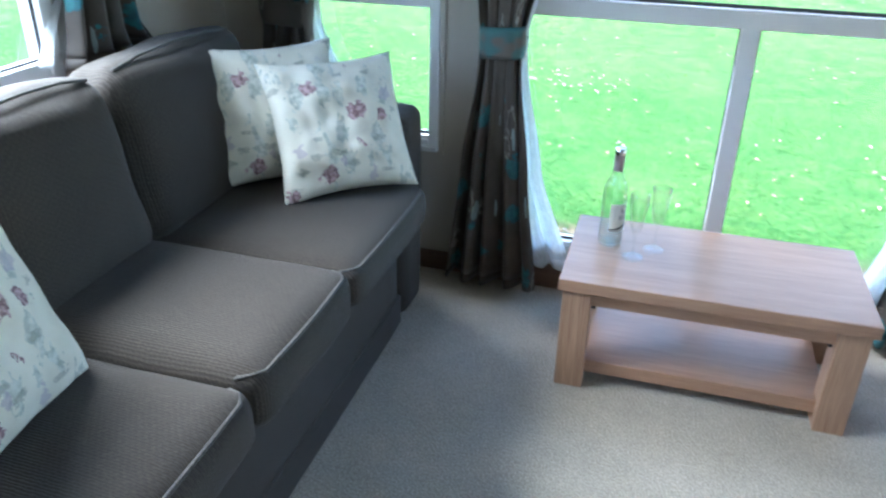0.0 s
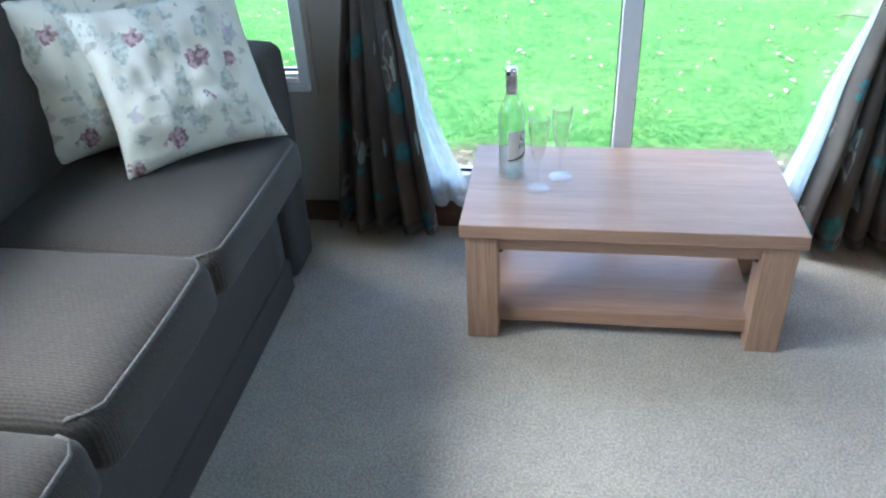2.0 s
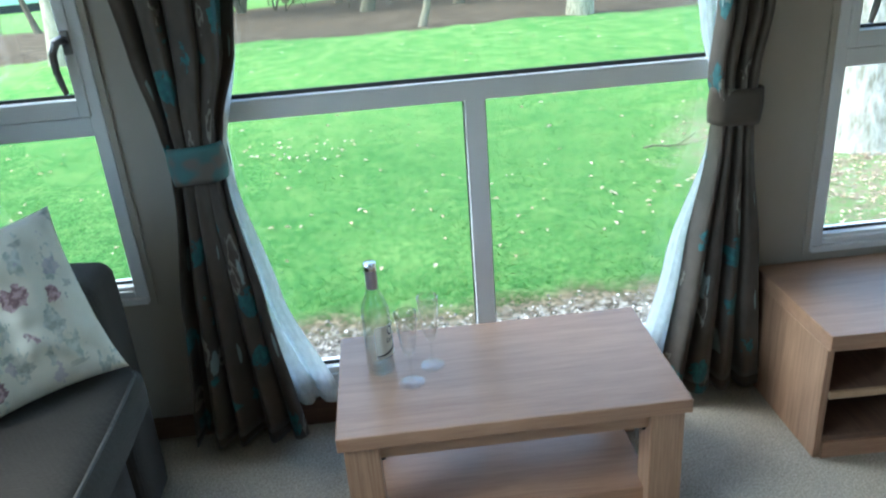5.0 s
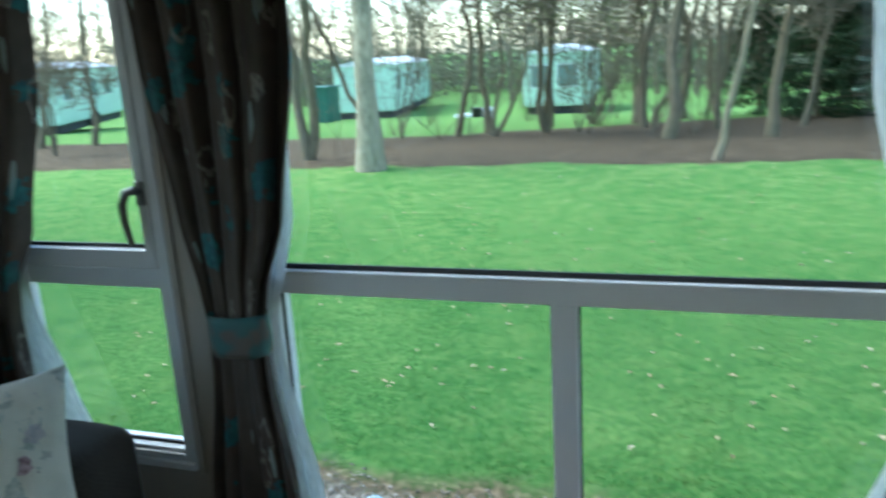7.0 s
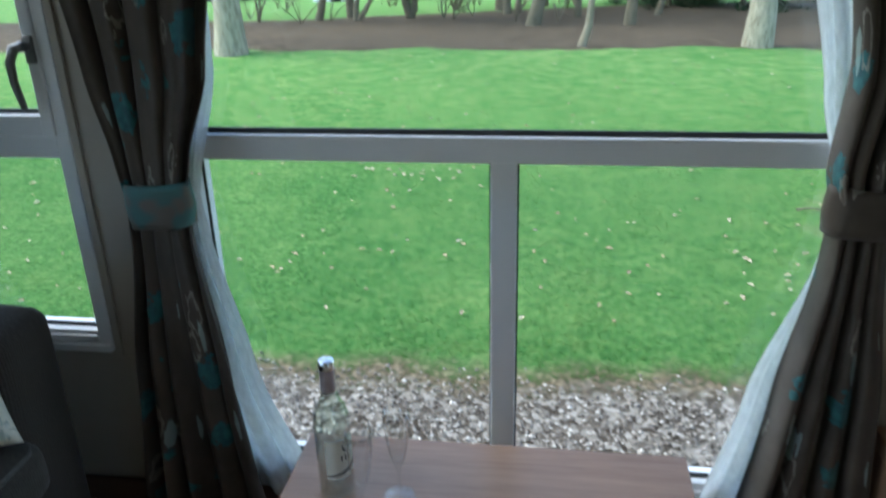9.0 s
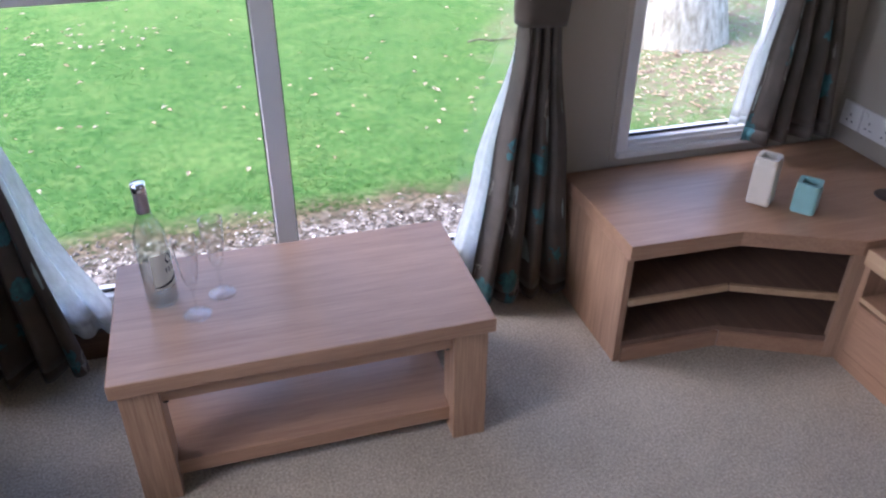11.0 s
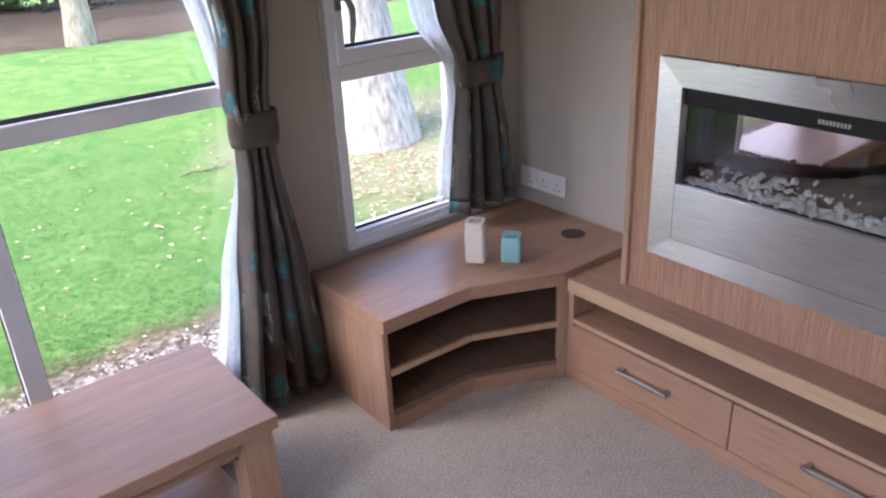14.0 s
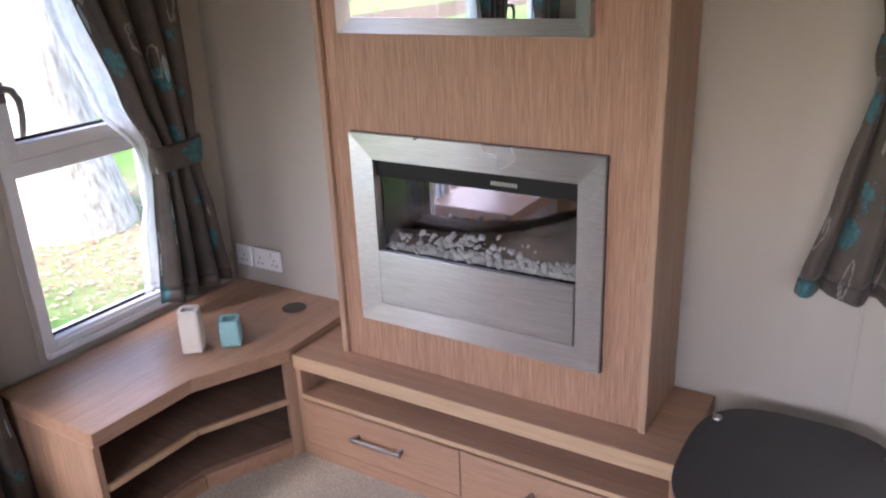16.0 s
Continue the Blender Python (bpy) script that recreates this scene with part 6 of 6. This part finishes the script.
tree((-1.56, 21.7), ((0.04, 0.0, 7.5),), 0.15, 22, "olive evergreen woodland tree", BARK, 0.32, 2, foliage=(YEW, 3, 0.09))
tree((-1.23, 20.0), ((0.1, -0.05, 7.5),), 0.13, 23, "olive evergreen woodland tree", BARK, 0.35, 2, foliage=(YEW, 2, 0.09))
tree((-1.01, 20.55), ((0.38, -0.3, 6.5),), 0.1, 24, "curved woodland tree with dark foliage", BARK, 0.35, 2, foliage=(NEEDLES, 5, 0.1))
tree((-0.46, 16.3), ((0.02, 0.0, 9.0),), 0.175, 25, "straight woodland tree with sparse olive foliage", BARK, 0.32, 3, foliage=(YEW, 1, 0.08))
tree((-0.32, 23.4), ((0.03, 0.0, 8.0),), 0.16, 26, "dark-leaved woodland tree in the bed", BARK, 0.25, 2, foliage=(NEEDLES, 3, 0.1))
tree((0.7, 24.5), ((-0.12, 0.05, 8.0), (0.15, 0.0, 7.5)), 0.14, 27, "dark-leaved woodland tree in the bed", BARK, 0.22, 2, foliage=(NEEDLES, 3, 0.1))
tree((1.64, 16.25), ((0.03, 0.0, 7.5),), 0.14, 28, "bare brown woodland tree", BARK, 0.28, 3)
tree((-15.7, 14.5), ((0.15, -0.1, 3.2), (-0.1, 0.05, 3.0), (0.05, 0.1, 3.6)), 0.06, 29, "bare forked sapling far along the bed", BARK, 0.2, 2)
tree((-18.9, 17.2), ((-0.22, 0.12, 6.0), (0.1, 0.1, 6.0)), 0.16, 30, "bare forked tree far along the bed", BARK, 0.2, 2)
tree((-17.6, 18.0), ((0.12, 0.05, 6.0), (-0.1, 0.0, 5.5)), 0.13, 41, "bare forked tree far along the bed", BARK, 0.2, 2)
tree((-13.0, 21.0), ((0.05, 0.0, 7.0),), 0.12, 42, "bare slender woodland tree", BARK, 0.25, 3)
tree((-8.4, 18.0), ((-0.38, 0.1, 6.5),), 0.09, 43, "bare leaning woodland tree", BARK, 0.25, 3)
tree((-7.5, 18.2), ((0.12, 0.0, 4.5), (0.25, 0.0, 4.5), (0.0, 0.05, 4.5)), 0.045, 44, "thin bare many-stemmed sapling", BARK, 0.2, 2)
tree((2.6, 19.5), ((0.1, 0.0, 7.0),), 0.09, 45, "bare slender woodland tree", BARK, 0.25, 3)
conifer((3.3, 22.8), 6.0, 1.9, 31, None, 0.04, 90)
conifer((4.4, 24.6), 6.5, 2.2, 39, None, 0.04, 90)
conifer((5.2, 22.0), 6.5, 2.2, 32, None, 0.04, 90)
conifer((8.0, 20.0), 6.5, 2.3, 33)
conifer((2.0, 26.0), 4.5, 1.6, 34)
conifer((-4.0, 21.5), 6.5, 2.6, 35, YEW, 0.5, 12, 24)
conifer((-1.9, 25.5), 7.0, 2.8, 37, YEW, 0.4, 12, 26)
conifer((0.6, 19.0), 6.5, 2.2, 38, YEW, 0.45, 12, 24)
conifer((4.6, 17.0), 7.0, 2.2, 40, NEEDLES, 0.3, 22)

# far woods: many thin bare trees beyond the caravans
rnd = random.Random(77)
fw = Wood()
for k in range(140):
    x, y = rnd.uniform(-75, 45), rnd.uniform(46, 85)
    h = rnd.uniform(8, 15)
    b = Vector((x, y, ground_height(x, y)))
    fw.limb([b, b + Vector((rnd.gauss(0, 0.4), 0, h * 0.5)), b + Vector((rnd.gauss(0, 0.8), 0, h))], [0.17, 0.11, 0.03], 5)
    for i in range(9):
        p = b + Vector((0, 0, h * rnd.uniform(0.25, 0.95)))
        a = rnd.uniform(0, 6.28)
        fw.grow(rnd, p, Vector((math.cos(a), math.sin(a), rnd.uniform(0.3, 1))).normalized(), h * 0.3, 0.05, 1, 3, 0.3, 3)
raw("far_woods", fw.v, fw.f, BARK, "distant bare winter woodland", "trees")
# leaf sprays stand for far misty treetops, the haze in their colour
v, f = [], []
for k in range(16000):
    x, y = rnd.uniform(-80, 50), rnd.uniform(60, 90)
    hh = 5.0 + 4.0 * noise.noise(Vector((x * 0.08, 0, 2)))
    leaf_fan(v, f, Vector((x, y, ground_height(x, y) + abs(rnd.gauss(0, 0.55)) * max(1.0, hh))), 0.55, rnd)
raw("far_hedge", v, f, HEDGE, "distant scrub and treetops, greyed for haze", "hedge")


# ---- holiday caravans ----
def caravan(corner, heading, length, width, label, height=2.75, ends=(-1, 1)):
    """A static caravan. corner: near left ground corner; heading: degrees of its long side from +x."""
    x, y = corner
    z = ground_height(x, y)
    c = thing("static_caravan", m=pose(x, y, z, 0, 0, heading), label=label, category="caravan", group="static caravans")
    part("body", box(bmesh.new(), (0, 0, 0.36), (length, width, height), 0.06), VAN_PAINT, c, "", False, True)
    bm = bmesh.new()
    t = bmesh.new()
    pr = [(-0.12, height - 0.02), (width / 2, height + 0.34), (width + 0.12, height - 0.02)]
    A = [t.verts.new((-0.1, a, b)) for a, b in pr]
    B = [t.verts.new((length + 0.1, a, b)) for a, b in pr]
    t.faces.new(A)
    t.faces.new(B[::-1])
    for i in range(3):
        t.faces.new((A[i], B[i], B[(i + 1) % 3], A[(i + 1) % 3]))
    bmesh.ops.recalc_face_normals(t, faces=t.faces)
    join(bm, t)
    part("roof", bm, VAN_ROOF, c, "white low-pitched roof", False, True)
    # dark block stands for the shade below the floor
    part("underside_shade", box(bmesh.new(), (0.15, 0.15, 0.0), (length - 0.15, width - 0.15, 0.359)), VAN_DARK, c, "dark block as the shade under the floor", False, True)
    k = 0
    px = 0.7
    while px < length - 1.2:
        w = (1.3, 0.6, 0.9)[k % 3]
        win = part("window", box(bmesh.new(), (px, -0.012, 1.35), (px + w, 0.02, 2.25), 0.01), VAN_ROOF, c, "", False, True)
        part("pane", box(bmesh.new(), (px + 0.05, -0.02, 1.4), (px + w - 0.05, 0.0, 2.2)), VAN_GLASS, win, "", False, True)
        px += w + 1.1
        k += 1
    for s in ends:
        e0 = 0 if s < 0 else length
        for a, b in ((0.35, width / 2 - 0.1), (width / 2 + 0.1, width - 0.35)):
            win = part("window", box(bmesh.new(), (e0 - 0.012, a, 1.2), (e0 + 0.012, b, 2.25), 0.01), VAN_ROOF, c, "", False, True)
            part("pane", box(bmesh.new(), (e0 - 0.02, a + 0.05, 1.25), (e0 + 0.02, b - 0.05, 2.2)), VAN_GLASS, win, "", False, True)
    for wx in (length * 0.42, length * 0.52):
        bm = bmesh.new()
        bmesh.ops.create_cone(bm, cap_ends=True, segments=20, radius1=0.3, radius2=0.3, depth=0.18, matrix=pose(wx, 0.05, 0.3, 90))
        part("wheel", bm, VAN_DARK, c, "", False, True)


caravan((-26.0, 25.5), 115, 10.0, 3.2, "pale green static caravan beyond the trees")
caravan((-15.1, 37.0), 100, 12.0, 3.2, "pale green static caravan on the far lawn", ends=(1,))
caravan((-4.75, 34.5), 93, 8.0, 2.9, "pale green static caravan seen end-on through trees")
caravan((9.0, 38.0), 60, 9.0, 3.2, "pale green static caravan behind evergreens")
sh = thing("garden_shed", m=pose(-17.0, 31.0, ground_height(-17.0, 31.0), 0, 0, 0), label="small dark green shed beside a caravan", category="shed")
part("wall", box(bmesh.new(), (0, 0, 0), (1.0, 1.3, 1.55), 0.02), SHED_GREEN, sh, "", False, True)
bm = bmesh.new()
prism(bm, [(-0.08, -0.08), (1.08, -0.08), (1.08, 1.38), (-0.08, 1.38)], 1.551, 1.62, 0.01)
part("roof", bm, SHED_GREEN, sh, "", False, True)


def patio_step(at):
    z = ground_height(*at)
    t = thing("concrete_step", (at[0], at[1], z), "low white concrete step beside a caravan", "step")
    part("slab", box(bmesh.new(), (at[0] - 0.9, at[1] - 0.4, z - 0.05), (at[0] + 0.9, at[1] + 0.4, z + 0.16), 0.02), VAN_ROOF, t)
    part("upper_slab", box(bmesh.new(), (at[0] - 0.1, at[1] - 0.3, z + 0.1605), (at[0] + 0.9, at[1] + 0.3, z + 0.42), 0.02), VAN_ROOF, t)
    b = thing("plant_tub", (at[0] + 0.3, at[1] - 0.7, z), "black round plant tub on the far lawn", "tub")
    part("tub", lathe(bmesh.new(), [(0, -0.03), (0.2, -0.03), (0.26, 0.45), (0.28, 0.47), (0.24, 0.47), (0.22, 0.4), (0, 0.4)], (at[0] + 0.3, at[1] - 0.7, z), 20), VAN_DARK, b, "", True)


patio_step((-9.9, 34.0))


# ---- bare undergrowth among the trunks ----
def undergrowth():
    rnd = random.Random(77)
    w = Wood()
    for k in range(34):
        x, y = rnd.uniform(-9.5, 1.8), rnd.uniform(17.5, 27.0)
        base = Vector((x, y, ground_height(x, y) - 0.03))
        for s in range(rnd.randint(2, 5)):
            d = Vector((rnd.gauss(0, 0.35), rnd.gauss(0, 0.3), 1)).normalized()
            w.grow(rnd, base, d, rnd.uniform(1.2, 3.4), rnd.uniform(0.007, 0.016), 2, 4, 0.1, 2)
    raw("undergrowth", w.v, w.f, TWIG, "bare brown twiggy saplings under the trees", "undergrowth")


undergrowth()


def fallen_branch(x, y):
    b = thing("fallen_branch", (x, y, ground_height(x, y)), "thin dry fallen branch lying on the lawn", "branch")
    rnd = random.Random(5)
    w = Wood()
    w.grow(rnd, Vector((x, y, ground_height(x, y) + 0.02)), Vector((1, 0.25, 0.02)).normalized(), 0.5, 0.009, 1, 6, 0.0, 3)
    me = bpy.data.meshes.new("stick")
    me.from_pydata([(p[0], p[1], max(p[2], ground_height(p[0], p[1]) + 0.006)) for p in w.v], [], w.f)
    me.materials.append(BARK)
    ob = new("stick", me)
    ob.parent = b
    ob.matrix_parent_inverse = world_of(b).inverted()


fallen_branch(1.88, 4.03)
